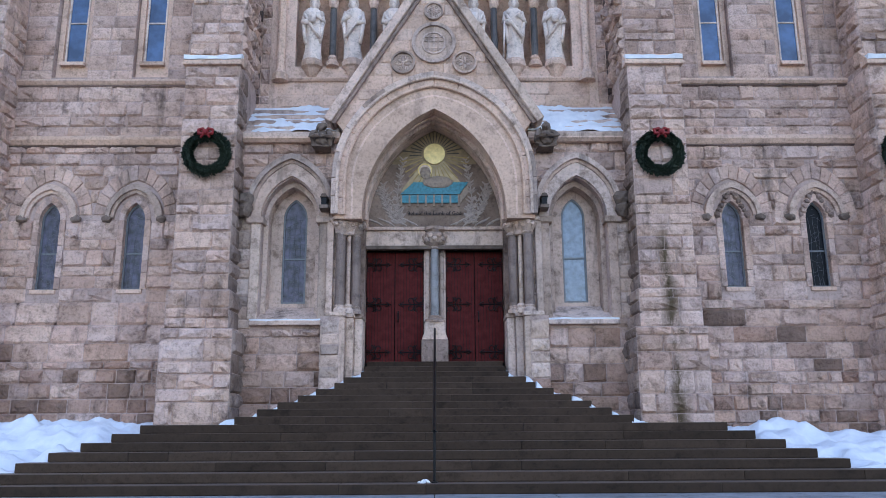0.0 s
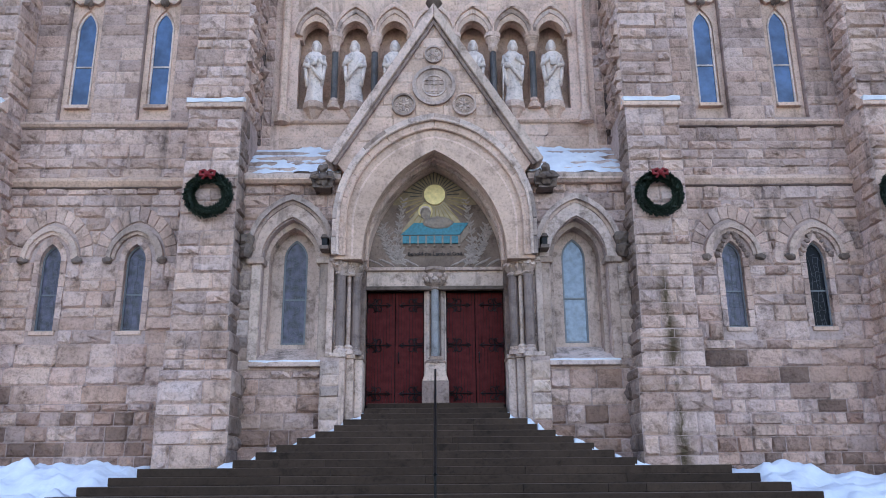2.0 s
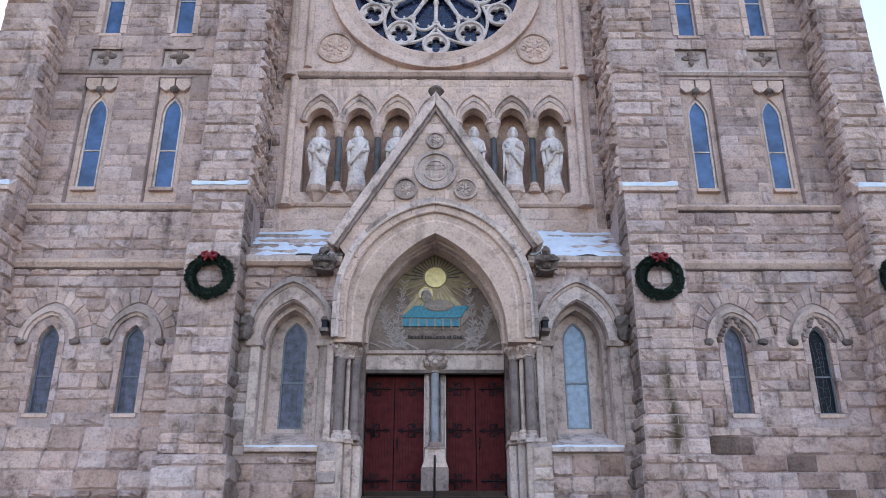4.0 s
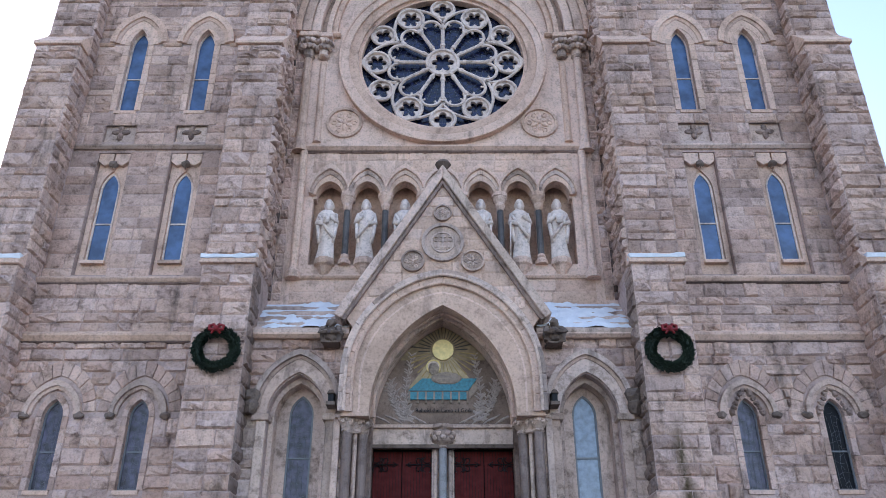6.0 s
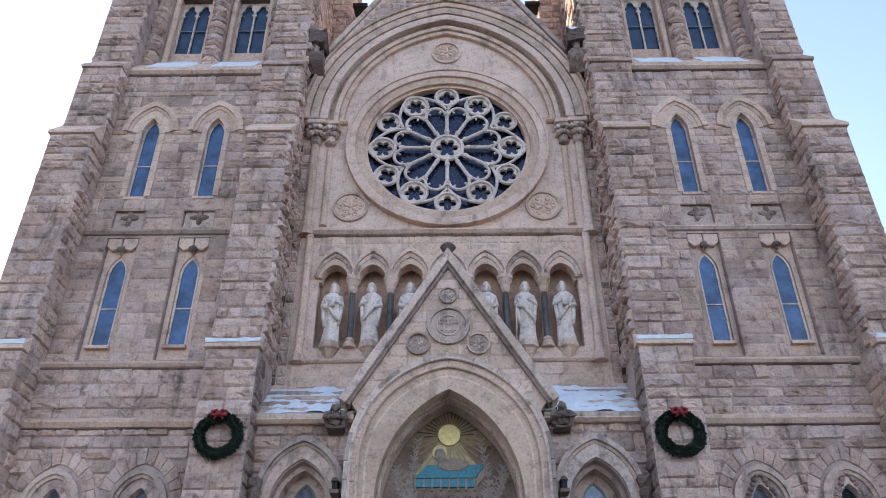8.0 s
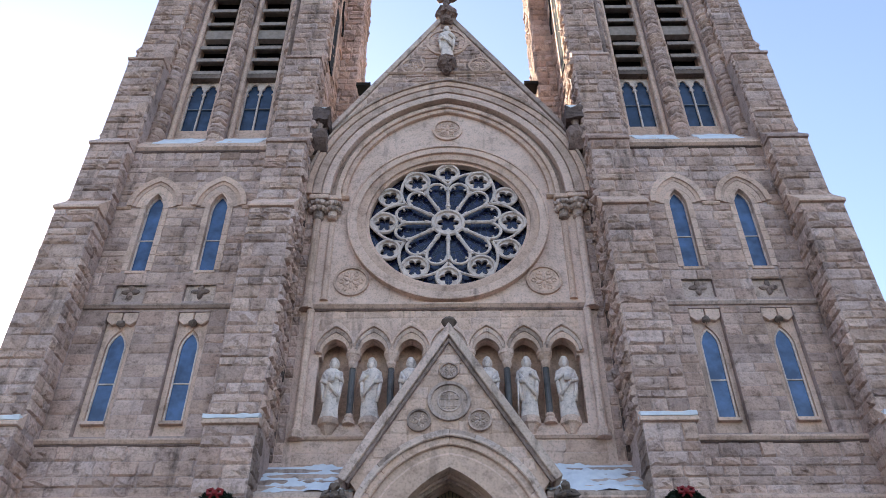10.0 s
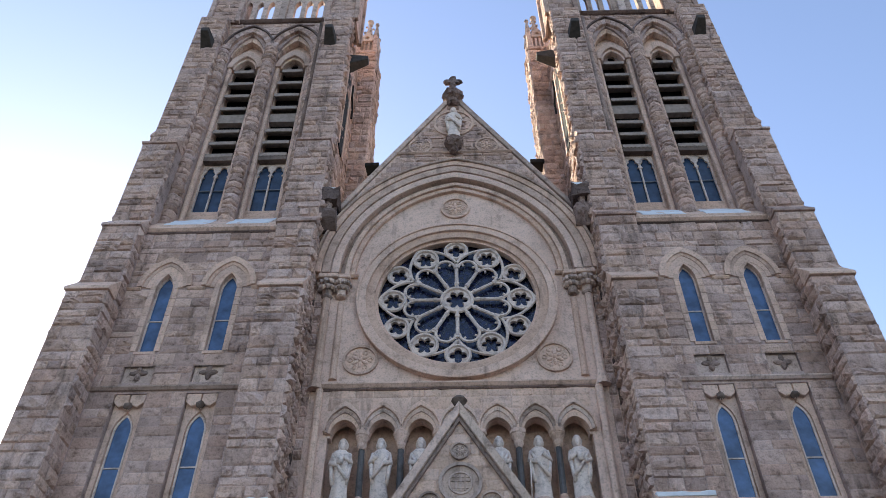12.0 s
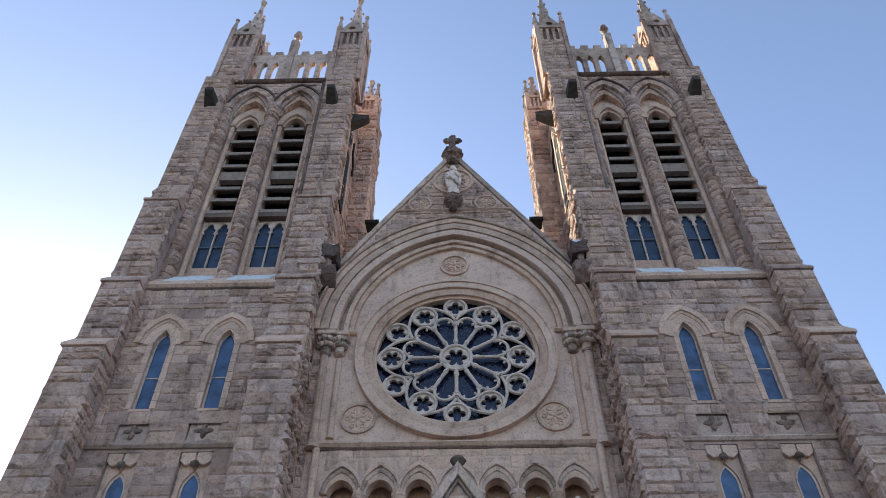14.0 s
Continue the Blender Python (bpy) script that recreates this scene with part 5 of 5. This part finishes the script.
    for j in range(ny + 1):
        for i in range(nx + 1):
            x, f = e0 + (e1 - e0) * i / nx, j / ny
            y, z = PORCH - 0.22 + (MID - PORCH + 0.2) * f, 9.13 + 1.4 * f
            near = 1 - abs(abs(x) - 2.9) / 2.6
            d = noise.fractal(Vector((x * 1.5, f * 2.5, q * 5)), 1.0, 2.0, 4) * 0.16 + 0.09 * near - 0.07 * f + (0.0 if q > 0 else -0.035)
            g[i, j] = bm.verts.new((x, y, z + max(-0.06, min(0.1, d))))
    for j in range(ny):
        for i in range(nx):
            bm.faces.new((g[i, j], g[i + 1, j], g[i + 1, j + 1], g[i, j + 1]))
    ob = part("snow_patch", bm, SNOW, None, "patchy snow lying on the lean-to porch roof")
    tagged(ob, category="snow")
    # crouching carved figure beside the gable foot
    bm = bmesh.new()
    fx, fy, fz = q * 3.08, PORTAL + 0.05, 8.55
    bmesh.ops.create_icosphere(bm, subdivisions=3, radius=0.27, matrix=Matrix.LocRotScale((fx, fy - 0.02, fz + 0.34), None, (0.72, 0.7, 1.2)))
    bmesh.ops.create_icosphere(bm, subdivisions=3, radius=0.15, matrix=Matrix.LocRotScale((fx, fy - 0.12, fz + 0.74), None, (0.9, 1, 1.15)))
    for e in (-1, 1):
        wing = slabbed([(fx + e * 0.1, fz + 0.05), (fx + e * 0.3, fz + 0.08), (fx + e * 0.34, fz + 0.4), (fx + e * 0.27, fz + 0.68), (fx + e * 0.12, fz + 0.74)], fy - 0.02, fy + 0.1)
        me = bpy.data.meshes.new("wing")
        wing.to_mesh(me)
        wing.free()
        bm.from_mesh(me)
        bpy.data.meshes.remove(me)
        tube(bm, [(fx + e * 0.22, fy - 0.1, fz + 0.55), (fx + e * 0.28, fy - 0.22, fz + 0.3), (fx + e * 0.05, fy - 0.3, fz + 0.34)], 0.075, 7)
    box(bm, fx - 0.24, fx + 0.24, fy - 0.1, fy + 0.5, fz - 0.04, fz + 0.05)
    bmesh.ops.subdivide_edges(bm, edges=[e for e in bm.edges if e.calc_length() > 0.25], cuts=2)
    for v in bm.verts:
        v.co.x, v.co.z = fx + (v.co.x - fx) * 0.95, fz + 0.38 + (v.co.z - fz - 0.4) * 0.72
    ob = part("carved_figure", roughened(bm, 0.06, 9), GREY_STONE, None, "dark weathered crouching stone figure beside the portal")
    tagged(ob, category="statue", group="portal figures")

# ---- portal: gable, stepped arch, columns ----
portal = tagged(new("portal"), "steep stone gable over a deep pointed doorway", "portal", kind="structure")
body = [(-2.7, 6.6), (-2.7, 8.5), (-2.5, 9.1), (-2.76, 9.45), (0, 13.95), (2.76, 9.45), (2.5, 9.1), (2.7, 8.5), (2.7, 6.6), (1.95, 6.6)] + arc(0, 1.95, 6.7, 3.05, 12) + [(-1.95, 6.6)]
part("gable_wall", slabbed(body, PORTAL + 0.02, PORTAL + 0.5), DRESSED, portal)
ORDERS = [  # half width, top, springing, width, front
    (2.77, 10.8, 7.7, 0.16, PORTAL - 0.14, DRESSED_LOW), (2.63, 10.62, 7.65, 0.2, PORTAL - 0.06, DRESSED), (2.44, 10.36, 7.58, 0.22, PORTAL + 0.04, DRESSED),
    (2.24, 10.12, 7.4, 0.18, PORTAL + 0.3, DRESSED), (2.08, 9.94, 7.0, 0.2, PORTAL + 0.55, DRESSED)]
for half, top, zs, wide, y, mat in ORDERS:
    rise = top - zs
    back = PORTAL + 1.45 if half < 2.2 else PORTAL + 0.7
    outer, inner = arc(0, half, zs, rise, 24), arc(0, half - wide, zs, rise - wide * 1.05, 24)
    for i in range(0, 48, 4):
        poly = outer[i:i + 5] + inner[i:i + 5][::-1]
        mx, mz = sum(p[0] for p in poly) / 10, sum(p[1] for p in poly) / 10
        part("arch_stone", slabbed([(mx + (x - mx) * 0.994, mz + (z - mz) * 0.994) for x, z in poly], y, back), mat, portal, bevel=0.025)
    for q in (-1, 1):
        for z0, z1 in ((6.69, 6.69 + (zs - 6.69) / 2), (6.69 + (zs - 6.69) / 2, zs)):
            x0, x1 = sorted((q * half, q * (half - wide)))
            part("arch_stone", boxed(x0 + 0.003, x1 - 0.003, y, back, z0 + 0.003, z1 - 0.003), mat, portal, bevel=0.025)
    roll = [(half - wide, 6.7)] + arc(0, half - wide, zs, rise - wide * 1.05, 16) + [(wide - half, 6.7)]
    part("roll_moulding", tube(bmesh.new(), [(x, y + 0.02, z) for x, z in roll], 0.05, 6), mat, portal)
part("arch_soffit", slabbed(hoop(0, 1.9, 2.98, 2.12, 3.2, 6.68, n=20), PORTAL + 0.8, PORTAL + 1.5), DRESSED_LOW, portal)
masonry(portal, -2.6, 2.6, 9.6, 13.6, PORTAL + 0.02, [arc(0, 2.76, 6.68, 4.12), ngon(0, 11.7, 0.68, 20), ngon(-0.86, 11.1, 0.36, 14), ngon(0.86, 11.1, 0.36, 14), ngon(0, 12.7, 0.3, 14)],
        seed=140, depth=0.018, mat=DRESSED, inside=lambda z: (-(13.7 - z) * 0.6, (13.7 - z) * 0.6), tall=(0.3, 0.42), long=(0.4, 0.9))
carved_round(portal, 0, 11.7, PORTAL, 0.62, DRESSED_LOW, "letters")
for x, z, r in ((-0.86, 11.1, 0.34), (0.86, 11.1, 0.34), (0, 12.68, 0.27)):
    carved_round(portal, x, z, PORTAL, r, DRESSED_LOW)
for q in (-1, 1):
    part("coping", slabbed([(0, 13.85), (q * 2.82, 9.28), (q * 3.02, 9.42), (0, 14.3)], PORTAL - 0.2, PORTAL + 0.62), DRESSED_LOW, portal, bevel=0.03)
    part("coping_lip", slabbed([(0, 13.65), (q * 2.72, 9.26), (q * 2.8, 9.3), (0, 13.8)], PORTAL - 0.1, PORTAL + 0.3), ROCK_DARK, portal)
part("gable_roof", slabbed([(0, 13.9), (2.2, 10.35), (-2.2, 10.35)], PORTAL + 0.62, MID), ROOF, portal)
fin = turned(0, PORTAL + 0.1, [(0.16, 14.1), (0.13, 14.3), (0.26, 14.45), (0.2, 14.55), (0.08, 14.62)], 8)
part("finial", roughened(fin, 0.03, 8), GREY_STONE, portal)
for q in (-1, 1):
    # columns and plinth of the splayed jamb
    jx = [(2.53, 20.98, MARBLE_RED), (2.33, 21.12, DRESSED_LOW), (2.14, 21.24, MARBLE_RED)]
    for x, y, mat in jx:
        r = 0.13 if mat is MARBLE_RED else 0.06
        part("shaft", turned(q * x, y - 0.1, [(r, 4.3), (r, 6.28)], 12), mat, portal)
        part("shaft_base", turned(q * x, y - 0.1, [(0.17, 4.1), (0.17, 4.2), (0.12, 4.25), (0.14, 4.3), (0.1, 4.36)], 12), DRESSED_LOW, portal)
        cap = turned(q * x, y - 0.1, [(0.13, 6.24), (0.17, 6.29), (0.14, 6.34), (0.22, 6.46), (0.27, 6.56), (0.22, 6.6), (0.28, 6.66)], 12)
        for j in range(7):   # curled leaves
            th = math.pi + j * math.pi / 6
            bmesh.ops.create_icosphere(cap, subdivisions=1, radius=0.075, matrix=Matrix.Translation((q * x + 0.22 * math.cos(th), y - 0.1 + 0.22 * math.sin(th), 6.5 + 0.05 * (j % 2))))
        part("capital", roughened(cap, 0.05, 12), DRESSED_LOW, portal)
    ab = bmesh.new()
    for (xa, xb, ya) in ((2.34, 2.86, 20.72), (2.12, 2.34, 20.95), (1.9, 2.12, 21.15)):
        p0, p1 = sorted((q * xa, q * xb))
        box(ab, p0, p1, ya, 21.9, 6.6, 6.7)
    part("abacus", ab, DRESSED_LOW, portal, bevel=0.03)
    for (xa, xb, ya) in ((2.36, 2.86, 20.72), (2.16, 2.36, 20.98), (1.94, 2.16, 21.2)):
        p0, p1 = sorted((q * xa, q * xb))
        part("plinth", boxed(p0, p1, ya, 22.0, 1.2, 4.0), DRESSED_LOW, portal, bevel=0.03)
        part("plinth_cap", boxed(p0 - 0.03, p1 + 0.03, ya - 0.05, 22.0, 4.0, 4.12), DRESSED_LOW, portal, bevel=0.03)
        # darker stone colour deepens the shade in the gaps between shafts
        part("jamb_back", boxed(p0, p1, ya + 0.48, 22.1, 4.1, 6.6), ROCK_DARK, portal, bevel=0.02)
    p0, p1 = sorted((q * 2.72, q * 2.9))
    part("jamb_pier", boxed(p0, p1, PORTAL + 0.3, 21.2, 4.1, 6.6), DRESSED_LOW, portal, bevel=0.03)
    p0, p1 = sorted((q * 2.5, q * 3.0))
    masonry(portal, p0, p1, 1.2, 3.9, PORTAL + 0.2, seed=150 + q, depth=0.04, mat=ROCK_BASE, other=DRESSED_LOW, fade=(1.0, 3.4))
    part("pier_base", boxed(p0, p1, PORTAL + 0.2, 21.2, -0.3, 4.0), MORTAR, portal)

# lintel, tympanum with its mosaic
part("lintel", slabbed([(-1.96, 6.16), (1.96, 6.16), (1.96, 6.66), (-1.96, 6.66)], 21.95, 22.5), DRESSED_LOW, portal, bevel=0.02)
part("lintel_moulding", boxed(-1.95, 1.95, 21.85, 22.0, 6.06, 6.17), GREY_STONE, portal, bevel=0.02)
part("lintel_moulding", boxed(-1.95, 1.95, 21.85, 22.0, 6.62, 6.72), DRESSED_LOW, portal, bevel=0.02)
YM = 21.98
tym = thing("tympanum_mosaic", "pictorial relief panel with a gilt sun over a blue altar above the doors", "mosaic", kind="structure")
TYM_GREY = stone("dark_mosaic_ground", (0.098, 0.068, 0.0505), (0.231, 0.166, 0.129), (0.434, 0.326, 0.266), 0.0, 0.6, 0.01, 26.0, coarse=16.0)
GILT = plain("gilding", (0.66, 0.50, 0.20), 0.4, 0.35, 0.25, 8.0)
RAY = plain("dull_gold_rays", (0.33, 0.235, 0.0942), 0.5, 0.35, 0.3, 8.0)
TURQ = plain("turquoise_mosaic", (0.0236, 0.188, 0.235), 0.45, 0, 0.4, 14.0)
BEIGE = plain("beige_relief_stone", (0.298, 0.235, 0.184), 0.8, 0, 0.3, 12.0, 0.01)
part("mosaic_ground", slabbed(lancet(0, 3.86, 6.7, 6.72, 9.78, 16), YM, YM + 0.2), TYM_GREY, tym)
part("sun_disc", slabbed(ngon(0.0, 8.92, 0.31, 32), YM - 0.09, YM), GILT, tym, "gilded sun disc")
BRONZE = plain("bronze_gilt_ground", (0.235, 0.169, 0.0942), 0.5, 0.2, 0.35, 6.0)
part("sunburst_field", slabbed(arc(0, 1.22, 8.62, 1.05, 12), YM - 0.008, YM), BRONZE, tym)
rays, gold = bmesh.new(), bmesh.new()
for k in range(36):
    a = 2 * math.pi * k / 36 + 0.05
    up = math.sin(a)
    r1 = (1.02 if k % 2 else 0.72) if up > -0.12 else 1.0
    w = 0.02
    if 8.92 + r1 * up < 7.75 or abs(math.cos(a)) * r1 > 1.15 - 0.5 * max(0, up):
        r1 *= 0.8
    pa = [(0.37 * math.cos(a - w), 8.92 + 0.37 * math.sin(a - w)), (r1 * math.cos(a - w), 8.92 + r1 * math.sin(a - w)), (r1 * math.cos(a + w), 8.92 + r1 * math.sin(a + w)), (0.37 * math.cos(a + w), 8.92 + 0.37 * math.sin(a + w))]
    slab(rays if up > -0.12 else gold, pa, YM - 0.03, YM)
part("sun_rays", rays, plain("dark_ray_inlay", (0.05, 0.04, 0.03), 0.6), tym)
part("ray_field", slabbed([(-0.98, 7.8), (0.95, 7.8), (0.3, 8.72), (-0.3, 8.72)], YM - 0.012, YM), plain("pale_gold_ground", (0.393, 0.302, 0.173), 0.6, 0, 0.35, 5.0), tym)
part("gold_rays", gold, RAY, tym)
part("altar_top", slabbed([(-0.98, 7.7), (0.72, 7.7), (0.98, 8.06), (-0.6, 8.06)], YM - 0.06, YM), TURQ, tym)
part("altar_front", slabbed([(-0.98, 7.44), (0.72, 7.44), (0.72, 7.66), (-0.98, 7.66)], YM - 0.08, YM), TURQ, tym)
part("altar_side", slabbed([(0.74, 7.44), (0.98, 7.74), (0.98, 8.0), (0.74, 7.68)], YM - 0.05, YM), BEIGE, tym)
for k in range(8):
    x = -0.95 + 0.235 * k
    part("altar_pillar", boxed(x - 0.025, x + 0.025, YM - 0.1, YM, 7.34, 7.68), BEIGE, tym)
# the creature on the altar is kept as a plain raised shape
bm = bmesh.new()
bmesh.ops.create_icosphere(bm, subdivisions=3, radius=0.3, matrix=Matrix.LocRotScale((0.1, YM - 0.05, 8.06), None, (1.5, 0.25, 0.62)))
bmesh.ops.create_icosphere(bm, subdivisions=3, radius=0.17, matrix=Matrix.LocRotScale((-0.26, YM - 0.07, 8.34), None, (0.9, 0.3, 1.1)))
part("raised_shape", roughened(bm, 0.02, 14), BEIGE, tym)
part("gilt_ring", slabbed(ngon(-0.27, 8.42, 0.21, 24), YM - 0.06, YM, [ngon(-0.27, 8.42, 0.17, 24)]), GILT, tym)
part("halo_field", slabbed(ngon(-0.27, 8.42, 0.172, 24), YM - 0.04, YM), TRACERY, tym)
# scrolling foliage in low relief
leaf = bmesh.new()
rnd = random.Random(5)
for q in (-1, 1):
    for k in range(9):   # stems fan out from the foot, with leaves along them
        lean = -0.15 + 0.14 * k
        stem = []
        for i in range(9):
            f = i / 8
            x, z = q * (1.0 + 0.75 * f * lean + 0.12 * math.sin(3 * f + k)), 6.85 + (1.9 - 0.12 * k) * f
            if abs(x) > 1.84 - max(0, z - 7.5) * 0.55 or (abs(x) < 1.02 and 7.3 < z < 8.1):
                break
            stem.append((x, YM - 0.015, z))
            for e in (-1, 1):
                turn = e * (0.7 + 0.3 * rnd.random()) + q * 0.25 * lean
                bmesh.ops.create_icosphere(leaf, subdivisions=1, radius=0.1, matrix=Matrix.LocRotScale((x + 0.07 * math.sin(turn), YM - 0.012, z + 0.07 * math.cos(turn)), Euler((0, turn, 0)), (0.3, 0.22, rnd.uniform(0.8, 1.25))))
        if len(stem) > 1:
            tube(leaf, stem, 0.012, 4)
    for k in range(12):   # long leaves along the foot
        x = q * (0.5 + 0.11 * k)
        bmesh.ops.create_icosphere(leaf, subdivisions=2, radius=0.17, matrix=Matrix.LocRotScale((x + q * 0.1, YM - 0.01, 6.84 + 0.05 * (k % 3)), Euler((0, q * (0.9 + 0.3 * rnd.random()), 0)), (0.16, 0.15, 1.0)))
part("foliage_relief", leaf, plain("grey_relief", (0.34, 0.275, 0.235), 0.85, 0, 0.3, 12.0), tym, kind="stuff")
cv = bpy.data.curves.new("inscription", "FONT")
cv.body, cv.size, cv.extrude, cv.align_x = "Behold the Lamb of God", 0.155, 0.01, "CENTER"
cv.materials.append(IRON)
txt = new("inscription", cv)
txt.matrix_world = pose(0.0, YM - 0.045, 7.08, 90, 0, 0)
txt.parent = tym

# ---- doors ----
for q in (-1, 1):
    door = tagged(new("door_%d" % (1 if q < 0 else 2)), "dark red plank double door with black iron strap hinges, closed", "door", "church doors", "structure")
    xa, xb = (-1.95, -0.32) if q < 0 else (0.32, 1.95)
    mid = (xa + xb) / 2
    for a, b in ((xa, mid), (mid, xb)):
        # near-black leaf behind the planks blackens the seams
        leaf = part("door_leaf", boxed(a + 0.008, b - 0.008, 22.335, 22.41, 2.89, 6.08), DARK, door)
        n = 10
        w = (b - a - 0.02) / n
        for k in range(n):
            part("plank", boxed(a + 0.01 + w * k + 0.005, a + 0.01 + w * (k + 1) - 0.005, 22.31, 22.345, 2.91, 6.06), DOOR_RED, leaf)
        out = -1 if a == xa else 1
        hx = a if out < 0 else b
        for z in (3.2, 4.55, 5.7):
            bm = bmesh.new()
            at = lambda dx, dz: (hx - out * dx, 22.285, z + dz)
            tube(bm, [at(0.0, 0), at(0.66, 0)], 0.019, 5)
            tube(bm, [at(0.56, -0.07), at(0.70, 0), at(0.56, 0.07)], 0.018, 5)
            for e in (-1, 1):
                tube(bm, [at(0.12 + 0.11 * math.cos(t), e * (0.13 + 0.09 * math.sin(t))) for t in np.linspace(2.2, 7.2, 10)], 0.017, 5)
                tube(bm, [at(0.36 + 0.07 * math.cos(t), e * (0.11 + 0.07 * math.sin(t))) for t in np.linspace(-1.6, 3.6, 9)], 0.016, 5)
                tube(bm, [at(0.25, 0), at(0.29, e * 0.1), at(0.25, e * 0.2)], 0.02, 5)
            part("strap_hinge", bm, IRON, leaf)
    part("door_pull", tube(bmesh.new(), [(mid + 0.1, 22.31, 4.05), (mid + 0.1, 22.22, 4.1), (mid + 0.1, 22.22, 4.3), (mid + 0.1, 22.31, 4.35)], 0.02, 6), IRON, door)
# black sheet added behind the doors to stop light through their gaps
part("door_gap_backing", boxed(-2.4, 2.4, 22.56, 22.64, 2.8, 6.3), DARK, portal)
pier = tagged(new("trumeau"), "grey granite column with carved capital between the doors", "column", kind="structure")
part("shaft", turned(0, 21.95, [(0.12, 4.1), (0.11, 6.2)], 16), SHAFT_GREY, pier)
for q in (-1, 1):
    part("shaft", turned(q * 0.2, 22.12, [(0.07, 4.1), (0.07, 6.2)], 12), DRESSED_LOW, pier)
part("pier_back", boxed(-0.31, 0.31, 22.16, 22.5, 2.89, 6.2), DRESSED_LOW, pier)
part("pedestal", boxed(-0.37, 0.37, 21.72, 22.2, 2.89, 3.5), ROCK_DARK, pier, bevel=0.03)
part("pedestal", slabbed([(-0.36, 3.5), (0.36, 3.5), (0.27, 3.75), (0.27, 3.98), (-0.27, 3.98), (-0.27, 3.75)], 21.78, 22.2), DRESSED_LOW, pier, bevel=0.02)
part("shaft_base", turned(0, 22.0, [(0.3, 3.98), (0.3, 4.04), (0.18, 4.1), (0.2, 4.15), (0.12, 4.22)], 16), DRESSED_LOW, pier)
cap = turned(0, 22.0, [(0.13, 6.06), (0.19, 6.1), (0.18, 6.14), (0.3, 6.24), (0.34, 6.36), (0.33, 6.48), (0.25, 6.56), (0.32, 6.62), (0.32, 6.7)], 16)
for j in range(9):   # carved bosses round the bell
    th = math.pi + j * math.pi / 8
    bmesh.ops.create_icosphere(cap, subdivisions=2, radius=0.08, matrix=Matrix.Translation((0.3 * math.cos(th), 22.0 + 0.3 * math.sin(th), 6.33 + 0.1 * (j % 2))))
part("capital", roughened(cap, 0.025, 12), DRESSED_LOW, pier)

# ---- wreaths on the buttresses ----
NEEDLE = plain("dark_green_needles", (0.00942, 0.0204, 0.0102), 0.7, 0, 0.5, 30.0)


def wreath(x, y, z, label, seed):
    w = thing("christmas_wreath", label, "wreath", "wreaths on the buttresses")
    rnd = random.Random(seed)
    co, faces = [], []
    for k in range(2600):
        a, b, rr = rnd.uniform(0, 2 * math.pi), rnd.uniform(0, 2 * math.pi), 0.12 * rnd.uniform(0.3, 1) ** 0.5
        rad = 0.5 + rr * math.cos(b)
        base = Vector((rad * math.cos(a), rr * math.sin(b) * 0.8, rad * math.sin(a)))
        way = (Vector((math.cos(a) * math.cos(b), math.sin(b), math.sin(a) * math.cos(b))) + Vector((-math.sin(a), 0, math.cos(a))) * 0.8 + Vector((rnd.uniform(-.5, .5), rnd.uniform(-.5, .5), rnd.uniform(-.5, .5)))).normalized()
        side = way.cross(Vector((rnd.random(), rnd.random(), rnd.random()))).normalized() * 0.024
        tip = base + way * rnd.uniform(0.05, 0.10)
        i = len(co)
        co += [base - side, base + side, tip + side * 0.4, tip - side * 0.4]
        faces.append((i, i + 1, i + 2, i + 3))
    me = bpy.data.meshes.new("greenery")
    me.from_pydata([tuple(c) for c in co], [], faces)
    me.materials.append(NEEDLE)
    ob = tagged(new("greenery", me), "dense dark green fir twigs", kind="stuff")
    ob.parent = w
    part("ring", tube(bmesh.new(), [(px, 0, pz) for px, pz in ngon(0, 0, 0.5, 24)], 0.09, 8, True), NEEDLE, w)
    bow = bmesh.new()
    for q in (-1, 1):
        tube(bow, [(0, -0.2, 0.5), (q * 0.08, -0.24, 0.60), (q * 0.19, -0.22, 0.57), (q * 0.18, -0.24, 0.47), (q * 0.06, -0.23, 0.47)], 0.05, 6)
        tube(bow, [(0, -0.22, 0.49), (q * 0.07, -0.24, 0.42), (q * 0.12, -0.22, 0.36)], 0.03, 5)
    bmesh.ops.create_icosphere(bow, subdivisions=2, radius=0.08, matrix=Matrix.Translation((0, -0.25, 0.5)))
    part("bow", bow, BOW_RED, w, "red ribbon bow")
    w.matrix_world = pose(x, y, z)


wreath(-6.03, 19.98, 8.26, "green fir wreath with a red bow hung on a stone buttress", 1)
wreath(6.03, 19.98, 8.24, "green fir wreath with a red bow and snow behind it", 2)
wreath(12.62, 19.98, 8.24, "green fir wreath on the outer buttress", 3)
